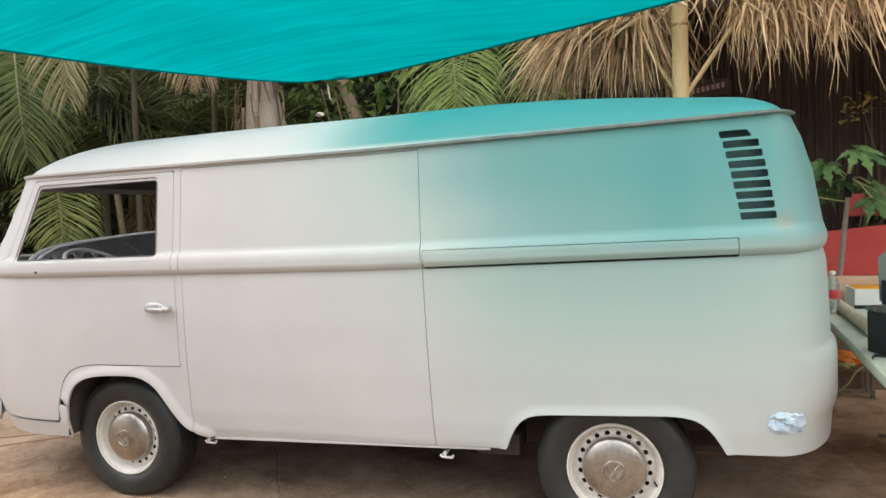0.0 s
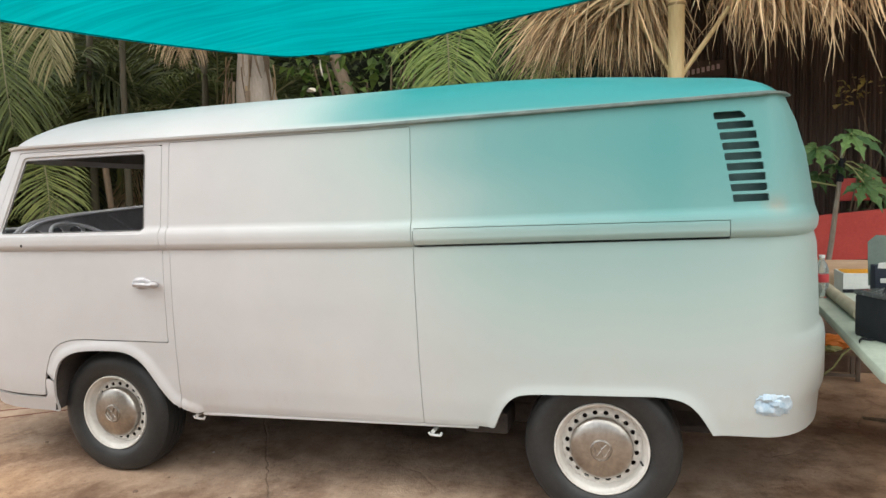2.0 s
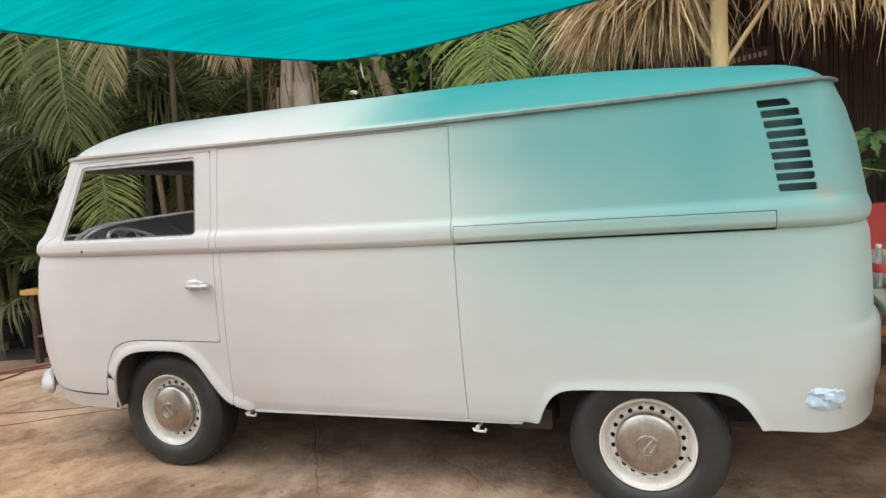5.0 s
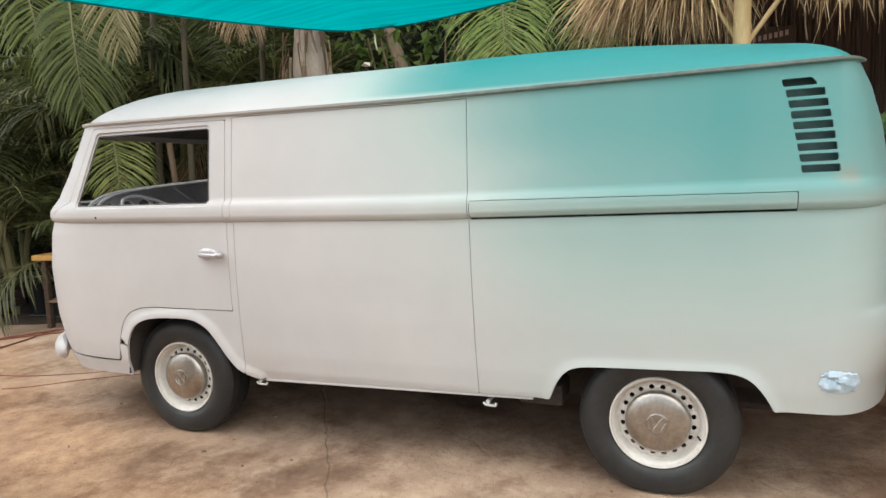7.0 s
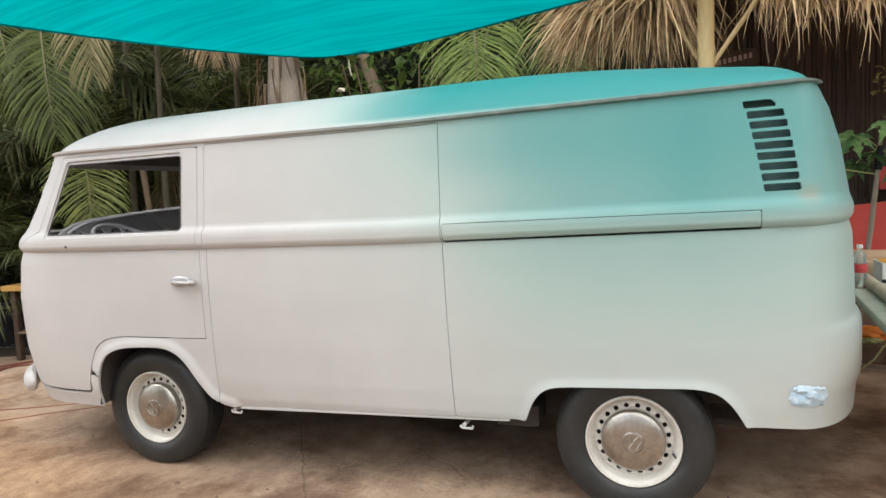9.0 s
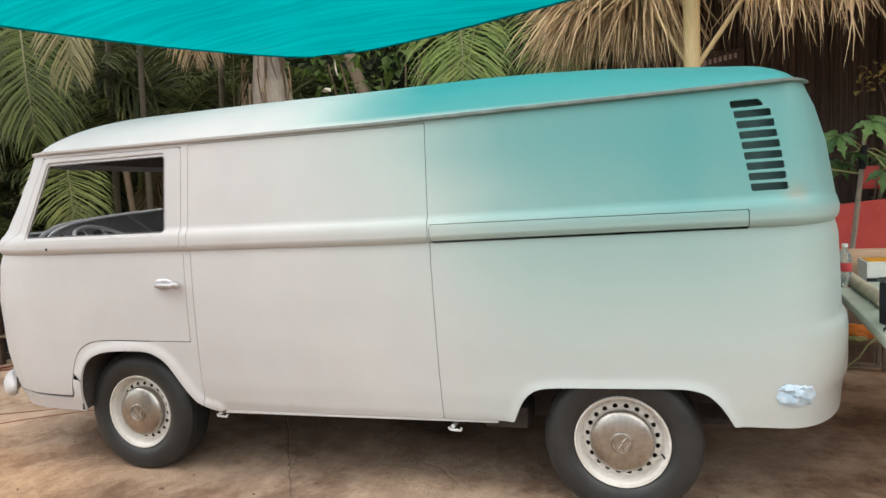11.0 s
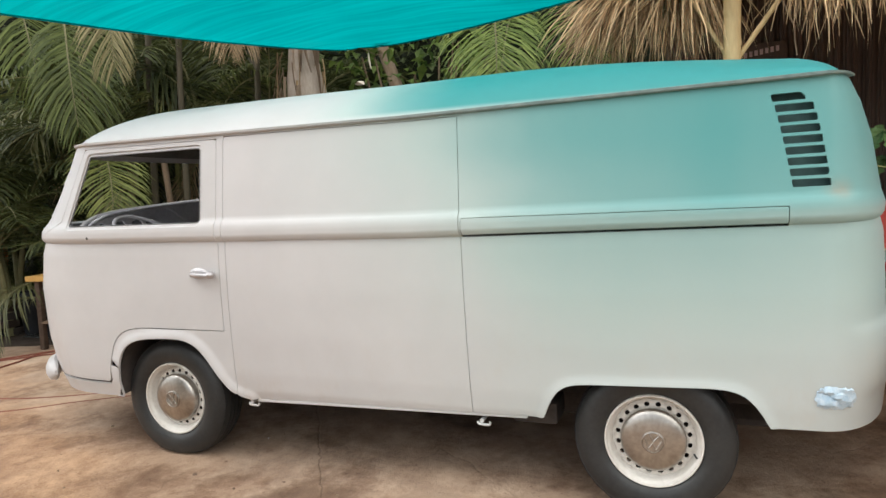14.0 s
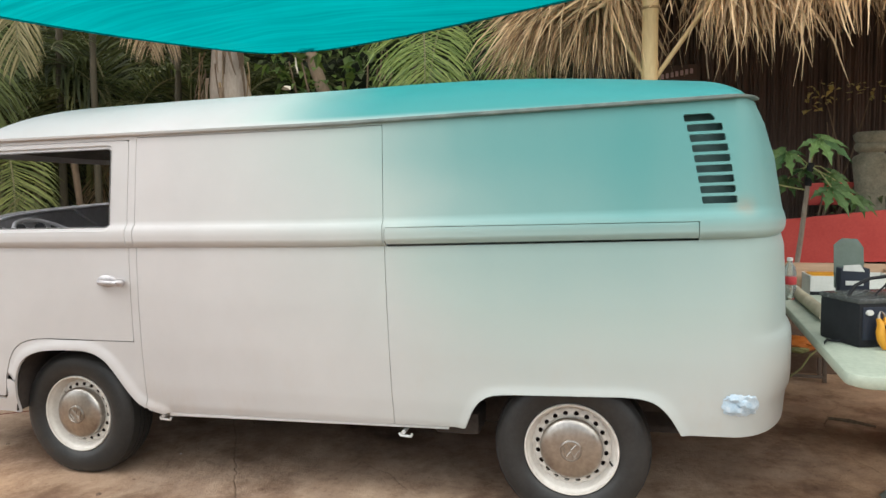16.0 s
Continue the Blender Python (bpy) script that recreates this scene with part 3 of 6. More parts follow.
def interior(van):
    # load-bay floor, bulkhead, far lining and the cab's dash
    part("load_floor", boxed((-0.7, 0.09, 0.685), (3.05, 1.63, 0.70)), INNER_DARK, van, "dark bare load floor")
    part("bulkhead", boxed((0.50, 0.11, 0.70), (0.525, 1.61, 1.12), 0.006), INNER_DARK, van, "dark half-height bulkhead behind the seats")
    # dash: panel with round holes under a rolled edge that climbs towards the far side
    z0 = 1.08
    n, mrows = 160, 24
    top = lambda y: float(np.interp(y, (0.13, 0.22, 0.32, 0.43, 0.57, 0.88, 1.4, 1.6), (1.17, 1.20, 1.245, 1.275, 1.293, 1.315, 1.35, 1.35)))
    face = lambda y: -0.60 - 0.20 * math.sin(math.pi * min(max((y - 0.13) / 1.46, 0), 1)) ** 0.7
    holes = [(0.41, 1.200, 0.034), (0.585, 1.205, 0.040), (0.735, 1.207, 0.040), (0.85, 1.21, 0.030)]
    verts, faces = [], []
    for j in range(mrows + 1):
        for i in range(n + 1):
            y = 0.13 + 1.46 * i / n
            verts.append((face(y), y, z0 + (top(y) - z0) * j / mrows))
    for j in range(mrows):
        for i in range(n):
            cy = 0.13 + 1.46 * (i + 0.5) / n
            cz = z0 + (top(cy) - z0) * (j + 0.5) / mrows
            if all(math.hypot((cy - a) * 0.8, cz - b) > r for a, b, r in holes):
                faces.append((j * (n + 1) + i, j * (n + 1) + i + 1, (j + 1) * (n + 1) + i + 1, (j + 1) * (n + 1) + i))
    bm = from_lists(verts, faces)
    bmesh.ops.solidify(bm, geom=bm.faces[:], thickness=0.008)
    dash = part("dashboard", bm, INNER_GREY, van, "bare grey dashboard with empty gauge holes")
    ys = [0.13 + 1.46 * k / 40 for k in range(41)]
    part("dash_rim", tube([(face(y) + 0.004, y, top(y)) for y in ys], 0.011, 8), INNER_GREY, dash)
    part("dash_top", tube([(face(y) - 0.05, y, top(y) + 0.004) for y in ys], 0.012, 8), PAINT, dash, "white windscreen ledge")
    part("dash_back", boxed((-0.94, 0.35, 0.75), (-0.90, 1.37, 1.24), 0.004), INNER_DARK, dash)
    part("dash_strut", tube([(face(0.98) + 0.01, 0.98, 1.32), (-0.66, 1.25, 1.10)], 0.008, 8), INNER_GREY, dash)
    # steering wheel on its column
    w = new("steering_wheel")
    w.parent = van
    tagged(w, "thin-rimmed grey steering wheel")
    m = look((-0.43, 0.45, 1.165), (-0.72, 0.45, 0.72))
    circle = [m @ Vector((0.19 * math.cos(a), 0.19 * math.sin(a), 0)) for a in np.linspace(0, 2 * math.pi, 40, endpoint=False)]
    part("wheel_rim", tube(circle, 0.011, 8, closed=True), INNER_GREY, w)
    bm = bmesh.new()
    for a in (200, 340):
        tube([m @ Vector((0.03 * math.cos(radians(a)), 0.03 * math.sin(radians(a)), -0.03)), m @ Vector((0.19 * math.cos(radians(a)), 0.19 * math.sin(radians(a)), 0))], 0.010, 8, bm)
    tube([m @ Vector((0, 0, 0)), m @ Vector((0, 0, -0.05))], 0.035, 16, bm)
    part("spoke", bm, INNER_GREY, w)
    part("column", tube([m @ Vector((0, 0, -0.04)), m @ Vector((0, 0, -0.6))], 0.02, 10), INNER_DARK, w)


def bumper(van):
    a = np.linspace(0.56, math.pi / 2, 24)
    f, s = -1.15, 0.04
    half = [(X_NOSE + (f - X_NOSE) * math.sin(v) ** (2 / P_NOSE) - 0.03, s + (YC - s) * (1 - max(math.cos(v), 0.0) ** (2 / P_NOSE)) - 0.015 * math.cos(v), 0.40) for v in a]
    pts = half + [(x, 2 * YC - y, z) for x, y, z in half[-2::-1]]
    verts, faces = [], []
    prof = [(0.0, -0.062), (0.030, -0.050), (0.044, -0.018), (0.044, 0.022), (0.030, 0.052), (0.0, 0.062), (-0.02, 0.047), (-0.02, -0.047)]
    for i, p in enumerate(pts):
        a, b = Vector(pts[max(i - 1, 0)]), Vector(pts[min(i + 1, len(pts) - 1)])
        t = (b - a).normalized()
        nrm = Vector((-t.y, t.x, 0))
        if nrm.x > 0:
            nrm = -nrm
        k = math.sqrt(max(0.05, 1 - max(0.0, 1 - min(i, len(pts) - 1 - i) / 3.0) ** 2))
        verts += [Vector(p) + nrm * o * k + Vector((0, 0, h * k)) for o, h in prof]
    q = len(prof)
    for i in range(len(pts) - 1):
        faces += [(i * q + k, i * q + (k + 1) % q, (i + 1) * q + (k + 1) % q, (i + 1) * q + k) for k in range(q)]
    faces += [tuple(range(q)), tuple(range((len(pts) - 1) * q, len(pts) * q))]
    bm = from_lists(verts, faces)
    bmesh.ops.recalc_face_normals(bm, faces=bm.faces)
    b = part("front_bumper", bm, PAINT, van, "white painted front bumper")
    for y in (0.5, 1.22):
        part("bumper_bracket", boxed((-1.16, y, 0.37), (-0.7, y + 0.05, 0.42), 0.004), DARK_METAL, b)


def r_of(v):
    return math.hypot(v.co.x, v.co.z)


def wheel(van, x, y, far):
    """The hub's middle plane lies y further out than the front wheels'; outer side towards -y."""
    w = new("wheel")
    w.parent = van
    w.matrix_basis = pose(x, 2 * YC - 0.09 - y if far else 0.09 + y, 0.315, 0, 0, 180 if far else 0) @ pose(0, 0, 0, 0, 8 if x else -14, 0)
    tyre = lathe([(0.190, 0.035), (0.186, 0.020), (0.196, 0.004), (0.225, -0.008), (0.262, -0.008), (0.290, 0.002), (0.306, 0.020), (0.309, 0.024), (0.311, 0.023), (0.3155, 0.045),
                  (0.3165, 0.058), (0.311, 0.059), (0.311, 0.066), (0.3165, 0.067), (0.317, 0.088), (0.311, 0.089), (0.311, 0.096), (0.317, 0.097), (0.3165, 0.118), (0.311, 0.119), (0.311, 0.126),
                  (0.3165, 0.127), (0.3155, 0.14), (0.306, 0.165), (0.275, 0.19), (0.23, 0.192), (0.19, 0.17), (0.186, 0.10), (0.190, 0.035)], 96)
    # notched shoulders
    for v in tyre.verts:
        if r_of(v) > 0.300 and (v.co.y < 0.05 or v.co.y > 0.135) and int(math.floor(math.atan2(v.co.z, v.co.x) / (2 * math.pi / 96) + 0.5)) % 3 == 0:
            v.co.x *= 0.994
            v.co.z *= 0.994
    # the loaded foot of the tyre spreads on the ground
    spin = radians(8 if x else -14)
    for v in tyre.verts:
        down = v.co.z * math.cos(spin) - v.co.x * math.sin(spin)
        if down < -0.27:
            k = (-down - 0.27) / 0.047
            drop = 0.014 * k * k
            v.co.x -= drop * math.sin(spin)
            v.co.z += drop * math.cos(spin)
            if r_of(v) > 0.2:
                v.co.y += (v.co.y - 0.09) * 0.05 * k
    part("tyre", tyre, RUBBER, w, "worn black tyre with dusty sidewall")
    rim = lathe([(0.189, 0.030), (0.190, 0.008), (0.187, 0.003), (0.182, 0.004), (0.180, 0.010), (0.177, 0.018), (0.173, 0.021), (0.170, 0.028), (0.166, 0.045), (0.162, 0.052), (0.158, 0.060), (0.150, 0.064)], 96)
    rim_ob = part("rim", rim, RIM_WHITE, w, "cream white steel rim with scuffs")
    # perforated ring: each sector is laid from its hole's edge out to its own border
    count, r0, r1, rh, hole = 20, 0.114, 0.160, 0.1395, 0.0106
    bm = bmesh.new()
    half = math.pi / count

    def on_disc(ang, r):
        return (r * math.cos(ang), 0.056 - 0.010 * math.sin(math.pi * (r - r0) / (r1 - r0)), r * math.sin(ang))

    for i in range(count):
        mid = 2 * half * i
        inner, outer = [], []
        for k in range(24):
            q = 2 * math.pi * (k + 0.5) / 24
            cu, cv = math.cos(q), math.sin(q)
            inner.append(bm.verts.new(on_disc(mid + hole * cu / rh, rh + hole * cv)))
            reach = 1 / max(abs(cu), abs(cv))
            u, v = cu * reach, cv * reach
            outer.append(bm.verts.new(on_disc(mid + half * u, rh + ((r1 - rh) if v > 0 else (rh - r0)) * v)))
        for k in range(24):
            j = (k + 1) % 24
            bm.faces.new((inner[k], inner[j], outer[j], outer[k]))
    bmesh.ops.remove_doubles(bm, verts=bm.verts, dist=0.0004)
    bmesh.ops.recalc_face_normals(bm, faces=bm.faces)
    bmesh.ops.solidify(bm, geom=bm.faces[:], thickness=0.004)
    part("perforated_disc", bm, RIM_WHITE, rim_ob)
    part("brake_drum", lathe([(0, 0.096), (0.15, 0.096), (0.155, 0.098), (0.155, 0.16), (0, 0.16)], 48), DARK_METAL, w)
    cap = lathe([(0.120, 0.066), (0.1255, 0.034), (0.1275, 0.028), (0.1270, 0.021), (0.1250, 0.0160), (0.120, 0.0110), (0.109, 0.0055), (0.090, 0.0008), (0.066, -0.0028), (0.0455, -0.0045), (0.0440, -0.0092),
                 (0.0400, -0.0106), (0.0375, -0.0060), (0.030, -0.0055), (0, -0.0060)], 72)
    cap_ob = part("hubcap", cap, CHROME, w, "dull chrome domed hubcap with embossed badge")
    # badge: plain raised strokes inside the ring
    bm = bmesh.new()
    for a, b in (((-0.016, 0.026), (0.0, 0.004)), ((0.016, 0.026), (0.0, 0.004)), ((-0.029, 0.010), (-0.013, -0.025)), ((0.029, 0.010), (0.013, -0.025)), ((-0.013, -0.025), (0.0, -0.002)), ((0.013, -0.025), (0.0, -0.002))):
        tube([(a[0] * 1.12, -0.0067, a[1] * 1.12), (b[0] * 1.12, -0.0070, b[1] * 1.12)], 0.0036, 8, bm)
    part("badge", bm, CHROME, cap_ob)
    part("valve", tube([(0.158, 0.040, -0.03), (0.168, 0.016, -0.034)], 0.004, 8), RUBBER, rim_ob)


def gutter_paint():
    m, t, b = material("gutter_paint", 0.5, 0.0, 0.35)
    geo = t.nodes.new("ShaderNodeNewGeometry")
    xyz = t.nodes.new("ShaderNodeSeparateXYZ")
    t.links.new(geo.outputs["Position"], xyz.inputs[0])
    along = t.nodes.new("ShaderNodeMapRange")
    along.inputs["From Min"].default_value, along.inputs["From Max"].default_value = 0.6, 1.9
    t.links.new(maths(t, "ADD", xyz.outputs["X"], maths(t, "MULTIPLY", noise_node(t, 4, 3), 0.4)), along.inputs[0])
    grey = ramp(t, noise_node(t, 12, 4), [(0.3, (0.13, 0.20, 0.20)), (0.7, (0.24, 0.32, 0.315))])
    t.links.new(mixed(t, along.outputs[0], PRIMER, grey), b.inputs["Base Color"])
    return m


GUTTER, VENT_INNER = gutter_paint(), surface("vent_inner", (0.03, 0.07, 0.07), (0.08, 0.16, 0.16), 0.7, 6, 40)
SEAL = surface("window_seal", (0.06, 0.06, 0.06), (0.14, 0.14, 0.14), 0.6, 12, 60)
HANDLE = surface("handle_silver", (0.38, 0.365, 0.38), (0.60, 0.58, 0.59), 0.42, 30, 90, 0.7, 0.1)
PAPER = surface("masking_paper", (0.30, 0.44, 0.56), (0.58, 0.66, 0.72), 0.8, 30, 120)
ROOF_Z, ROOF_H = 1.668, 0.166
build_van()


# ---- ground ----
def ground_material():
    m, t, b = material("yard_ground", 0.85, 0.0, 0.25)
    patch, fine, grit = noise_node(t, 0.55, 6, 0.62), noise_node(t, 7, 6, 0.65), noise_node(t, 120, 3, 0.6)
    tone = maths(t, "ADD", maths(t, "MULTIPLY", patch, 0.6), maths(t, "ADD", maths(t, "MULTIPLY", fine, 0.28), maths(t, "MULTIPLY", grit, 0.12)))
    col = ramp(t, tone, [(0.34, (0.23, 0.170, 0.128)), (0.45, (0.37, 0.272, 0.200)), (0.53, (0.46, 0.340, 0.246)), (0.64, (0.54, 0.402, 0.290))])
    stain = ramp(t, noise_node(t, 1.7, 5, 0.7), [(0.55, (1, 1, 1)), (0.72, (0.45, 0.42, 0.42))])
    col = mixed(t, 0.7, col, stain, "MULTIPLY")
    # pale sand over the open side of the yard, sunlight mixed into its colour
    geo = t.nodes.new("ShaderNodeNewGeometry")
    xyz = t.nodes.new("ShaderNodeSeparateXYZ")
    t.links.new(geo.outputs["Position"], xyz.inputs[0])
    edge = maths(t, "ADD", maths(t, "MULTIPLY", xyz.outputs["X"], 0.42), xyz.outputs["Y"])
    edge = maths(t, "ADD", edge, maths(t, "MULTIPLY", maths(t, "SUBTRACT", noise_node(t, 0.9, 6, 0.68), 0.5), 1.9))
    lit_sand = ramp(t, maths(t, "ADD", maths(t, "MULTIPLY", edge, -1.0), 0.16), [(0.0, (0, 0, 0)), (0.5, (1, 1, 1))])
    # paler again past the tail: light from the right is put into the colour
    lit_side = t.nodes.new("ShaderNodeMapRange")
    lit_side.interpolation_type = "SMOOTHSTEP"
    lit_side.inputs["From Min"].default_value, lit_side.inputs["From Max"].default_value = 2.9, 4.0
    t.links.new(maths(t, "ADD", xyz.outputs["X"], maths(t, "MULTIPLY", maths(t, "SUBTRACT", noise_node(t, 1.4, 5, 0.65), 0.5), 1.6)), lit_side.inputs[0])
    lit_sand = maths(t, "MAXIMUM", lit_sand, maths(t, "MULTIPLY", lit_side.outputs[0], 0.75))
    grain = ramp(t, maths(t, "ADD", maths(t, "MULTIPLY", fine, 0.6), maths(t, "MULTIPLY", grit, 0.4)), [(0.32, (0.27, 0.150, 0.085)), (0.62, (0.56, 0.360, 0.213))])
    col = mixed(t, maths(t, "MULTIPLY", lit_sand, 0.8), col, grain)
    mottle = ramp(t, noise_node(t, 2.6, 7, 0.72), [(0.42, (1, 1, 1)), (0.66, (0.58, 0.50, 0.46))])
    col = mixed(t, 0.75, col, mottle, "MULTIPLY")
    # dark smears dragged along the yard
    smear = ramp(t, noise_node(t, 1.6, 7, 0.72), [(0.49, (1, 1, 1)), (0.60, (0.50, 0.42, 0.37))])
    col = mixed(t, 0.75, col, smear, "MULTIPLY")
    speck = ramp(t, noise_node(t, 38, 3, 0.7), [(0.30, (0.45, 0.38, 0.34)), (0.40, (1, 1, 1))])
    col = mixed(t, 0.5, col, speck, "MULTIPLY")
    # cracks between slabs
    tc = t.nodes.new("ShaderNodeTexCoord")
    wob = t.nodes.new("ShaderNodeTexNoise")
    wob.inputs["Scale"].default_value = 3.0
    t.links.new(tc.outputs["Object"], wob.inputs["Vector"])
    add = t.nodes.new("ShaderNodeVectorMath")
    add.operation = "MULTIPLY_ADD"
    t.links.new(wob.outputs["Color"], add.inputs[0])
    add.inputs[1].default_value = (0.25, 0.25, 0)
    t.links.new(tc.outputs["Object"], add.inputs[2])
    vor = t.nodes.new("ShaderNodeTexVoronoi")
    vor.feature = "DISTANCE_TO_EDGE"
    vor.inputs["Scale"].default_value = 0.62
    t.links.new(add.outputs[0], vor.inputs["Vector"])
    crack = ramp(t, vor.outputs["Distance"], [(0.0, (1, 1, 1)), (0.0035, (0, 0, 0))])
    # one long joint that runs out from under the van
    far = maths(t, "ADD", maths(t, "MULTIPLY", maths(t, "SUBTRACT", xyz.outputs["X"], 0.735), 0.853), maths(t, "MULTIPLY", maths(t, "SUBTRACT", xyz.outputs["Y"], 0.285), 0.522))
    far = maths(t, "ADD", far, maths(t, "ADD", maths(t, "MULTIPLY", maths(t, "SUBTRACT", noise_node(t, 2.5, 4, 0.7), 0.5), 0.10), maths(t, "MULTIPLY", maths(t, "SUBTRACT", noise_node(t, 22, 3, 0.7), 0.5), 0.02)))
    joint = ramp(t, maths(t, "ABSOLUTE", far), [(0.0, (0.85, 0.85, 0.85)), (0.0022, (0.45, 0.45, 0.45)), (0.006, (0, 0, 0))])
    worn = maths(t, "MULTIPLY", crack, ramp(t, noise_node(t, 2.2, 3), [(0.45, (0, 0, 0)), (0.6, (1, 1, 1))]))
    worn = maths(t, "MAXIMUM", maths(t, "MULTIPLY", worn, 0.5), maths(t, "MULTIPLY", joint, 0.8))
    col = mixed(t, maths(t, "MULTIPLY", worn, 0.6), col, (0.07, 0.048, 0.034))
    t.links.new(col, b.inputs["Base Color"])
    t.links.new(maths(t, "ADD", 0.62, maths(t, "MULTIPLY", fine, 0.35)), b.inputs["Roughness"])
    bump(t, b, maths(t, "SUBTRACT", maths(t, "ADD", tone, maths(t, "MULTIPLY", noise_node(t, 24, 5, 0.7), 0.35)), maths(t, "MULTIPLY", worn, 0.3)), 0.7, 0.03)
    return m


def ground_z(x, y):
    """The yard swells a little under the van."""
    near = max(0.0, 1 - max(abs(x - 1) / 9, abs(y) / 6))
    flat = min(1.0, max(0.0, math.hypot((x - 1.2) / 2.6, (y - 0.86) / 1.6) - 1) * 1.5)
    return 0.03 * near * flat * noise.noise(Vector((x * 0.8, y * 0.8, 0))) + 0.0125 * (1 - flat) - 0.0005


def build_ground():
    xs = np.unique(np.concatenate([np.linspace(-600, -12, 8), np.linspace(-12, 9, 106), np.linspace(9, 600, 8)]))
    ys = np.unique(np.concatenate([np.linspace(-600, -8, 8), np.linspace(-8, 7, 76), np.linspace(7, 600, 8)]))
    verts = []
    for y in ys:
        for x in xs:
            verts.append((x, y, ground_z(x, y)))
    n = len(xs)
    faces = [(j * n + i, j * n + i + 1, (j + 1) * n + i + 1, (j + 1) * n + i) for j in range(len(ys) - 1) for i in range(n - 1)]
    ob = new("ground", finish(from_lists(verts, faces), "ground", ground_material(), 60))
    tagged(ob, "brown dusty worn concrete and earth yard with cracks", "ground", kind="structure")


build_ground()


def leafy(name, dark, light, rough=0.5, shine=0.35, through_light=0.35, vary=0.5):
    m, t, b = material(name, rough, 0.0, shine)
    geo = t.nodes.new("ShaderNodeNewGeometry")
    info = t.nodes.new("ShaderNodeObjectInfo")
    pick = maths(t, "FRACT", maths(t, "ADD", geo.outputs["Random Per Island"], info.outputs["Random"]))
    col = ramp(t, maths(t, "ADD", maths(t, "MULTIPLY", pick, 0.6), maths(t, "MULTIPLY", noise_node(t, 9, 3), 0.4)), [(0.2, dark), (0.85, light)])
    hsv = t.nodes.new("ShaderNodeHueSaturation")
    t.links.new(maths(t, "ADD", 1 - vary / 2, maths(t, "MULTIPLY", info.outputs["Random"], vary)), hsv.inputs["Value"])
    t.links.new(col, hsv.inputs["Color"])
    t.links.new(hsv.outputs[0], b.inputs["Base Color"])
    tr = t.nodes.new("ShaderNodeBsdfTranslucent")
    t.links.new(hsv.outputs[0], tr.inputs["Color"])
    mix = t.nodes.new("ShaderNodeMixShader")
    mix.inputs[0].default_value = through_light
    t.links.new(b.outputs[0], mix.inputs[1])
    t.links.new(tr.outputs[0], mix.inputs[2])
    t.links.new(mix.outputs[0], t.nodes["Material Output"].inputs["Surface"])
    return m


PALM_GREEN = leafy("palm_green", (0.032, 0.044, 0.017), (0.12, 0.14, 0.044))
PALM_BRIGHT = leafy("palm_bright", (0.11, 0.18, 0.035), (0.32, 0.40, 0.10), 0.45, 0.4, 0.4)
PALM_MID = leafy("palm_mid", (0.10, 0.13, 0.03), (0.27, 0.30, 0.08))
PALM_HANG = leafy("palm_hanging", (0.055, 0.078, 0.020), (0.20, 0.25, 0.068))
PALM_OLIVE = leafy("palm_olive", (0.17, 0.165, 0.065), (0.44, 0.38, 0.19))
PALM_DULL = leafy("palm_dull", (0.055, 0.062, 0.022), (0.18, 0.18, 0.065))
PALM_DRY = leafy("palm_dry", (0.22, 0.15, 0.085), (0.52, 0.40, 0.25), 0.8, 0.1, 0.2)
THATCH = leafy("thatch_straw", (0.13, 0.078, 0.042), (1.0, 0.76, 0.47), 0.8, 0.15, 0.25, 0.2)
LEAF_DARK = leafy("hedge_leaf", (0.045, 0.068, 0.028), (0.13, 0.16, 0.065), 0.6, 0.25, 0.25)
LEAF_BROAD = leafy("broad_leaf", (0.06, 0.12, 0.028), (0.26, 0.36, 0.09), 0.5, 0.35, 0.35)
LEAF_PAPAYA = leafy("papaya_leaf", (0.045, 0.105, 0.035), (0.15, 0.25, 0.085), 0.5, 0.35, 0.35)
LEAF_HANG = leafy("hanging_leaf", (0.24, 0.24, 0.05), (0.52, 0.46, 0.12), 0.5, 0.3, 0.35)
# near-black leaf colour: deep shade is put into it for the backdrop
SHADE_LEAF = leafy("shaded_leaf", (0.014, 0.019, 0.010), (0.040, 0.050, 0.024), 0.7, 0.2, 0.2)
WHITE_LEAF = surface("dead_leaf", (0.48, 0.42, 0.33), (0.72, 0.67, 0.58), 0.8, 12, 60)
LEAF_YELLOW = leafy("yellow_leaf", (0.50, 0.42, 0.12), (0.86, 0.76, 0.34), 0.5, 0.3, 0.35)
BARK = surface("pale_bark", (0.20, 0.165, 0.13), (0.46, 0.40, 0.34), 0.9, 6, 60, relief=0.6, dist=0.01, stretch=(1, 1, 0.25))
BARK_BROWN = surface("brown_bark", (0.10, 0.07, 0.045), (0.26, 0.19, 0.13), 0.9, 8, 60, relief=0.6, dist=0.01, stretch=(1, 1, 0.3))
BARK_TAN = surface("tan_bark", (0.17, 0.125, 0.085), (0.38, 0.29, 0.21), 0.9, 8, 60, relief=0.6, dist=0.01, stretch=(1, 1, 0.3))
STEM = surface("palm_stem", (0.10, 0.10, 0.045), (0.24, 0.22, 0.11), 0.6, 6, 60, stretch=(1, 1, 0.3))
# darker copy of the stem colour, with the shade behind the van in it
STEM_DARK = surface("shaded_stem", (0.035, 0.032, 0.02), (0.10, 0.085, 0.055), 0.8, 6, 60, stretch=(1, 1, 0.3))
BAMBOO = surface("bamboo_yellow", (0.36, 0.25, 0.115), (0.60, 0.46, 0.24), 0.45, 4, 70, stretch=(1, 1, 0.15))
NODE = surface("bamboo_joint", (0.16, 0.105, 0.05), (0.34, 0.235, 0.11), 0.7, 10, 70)
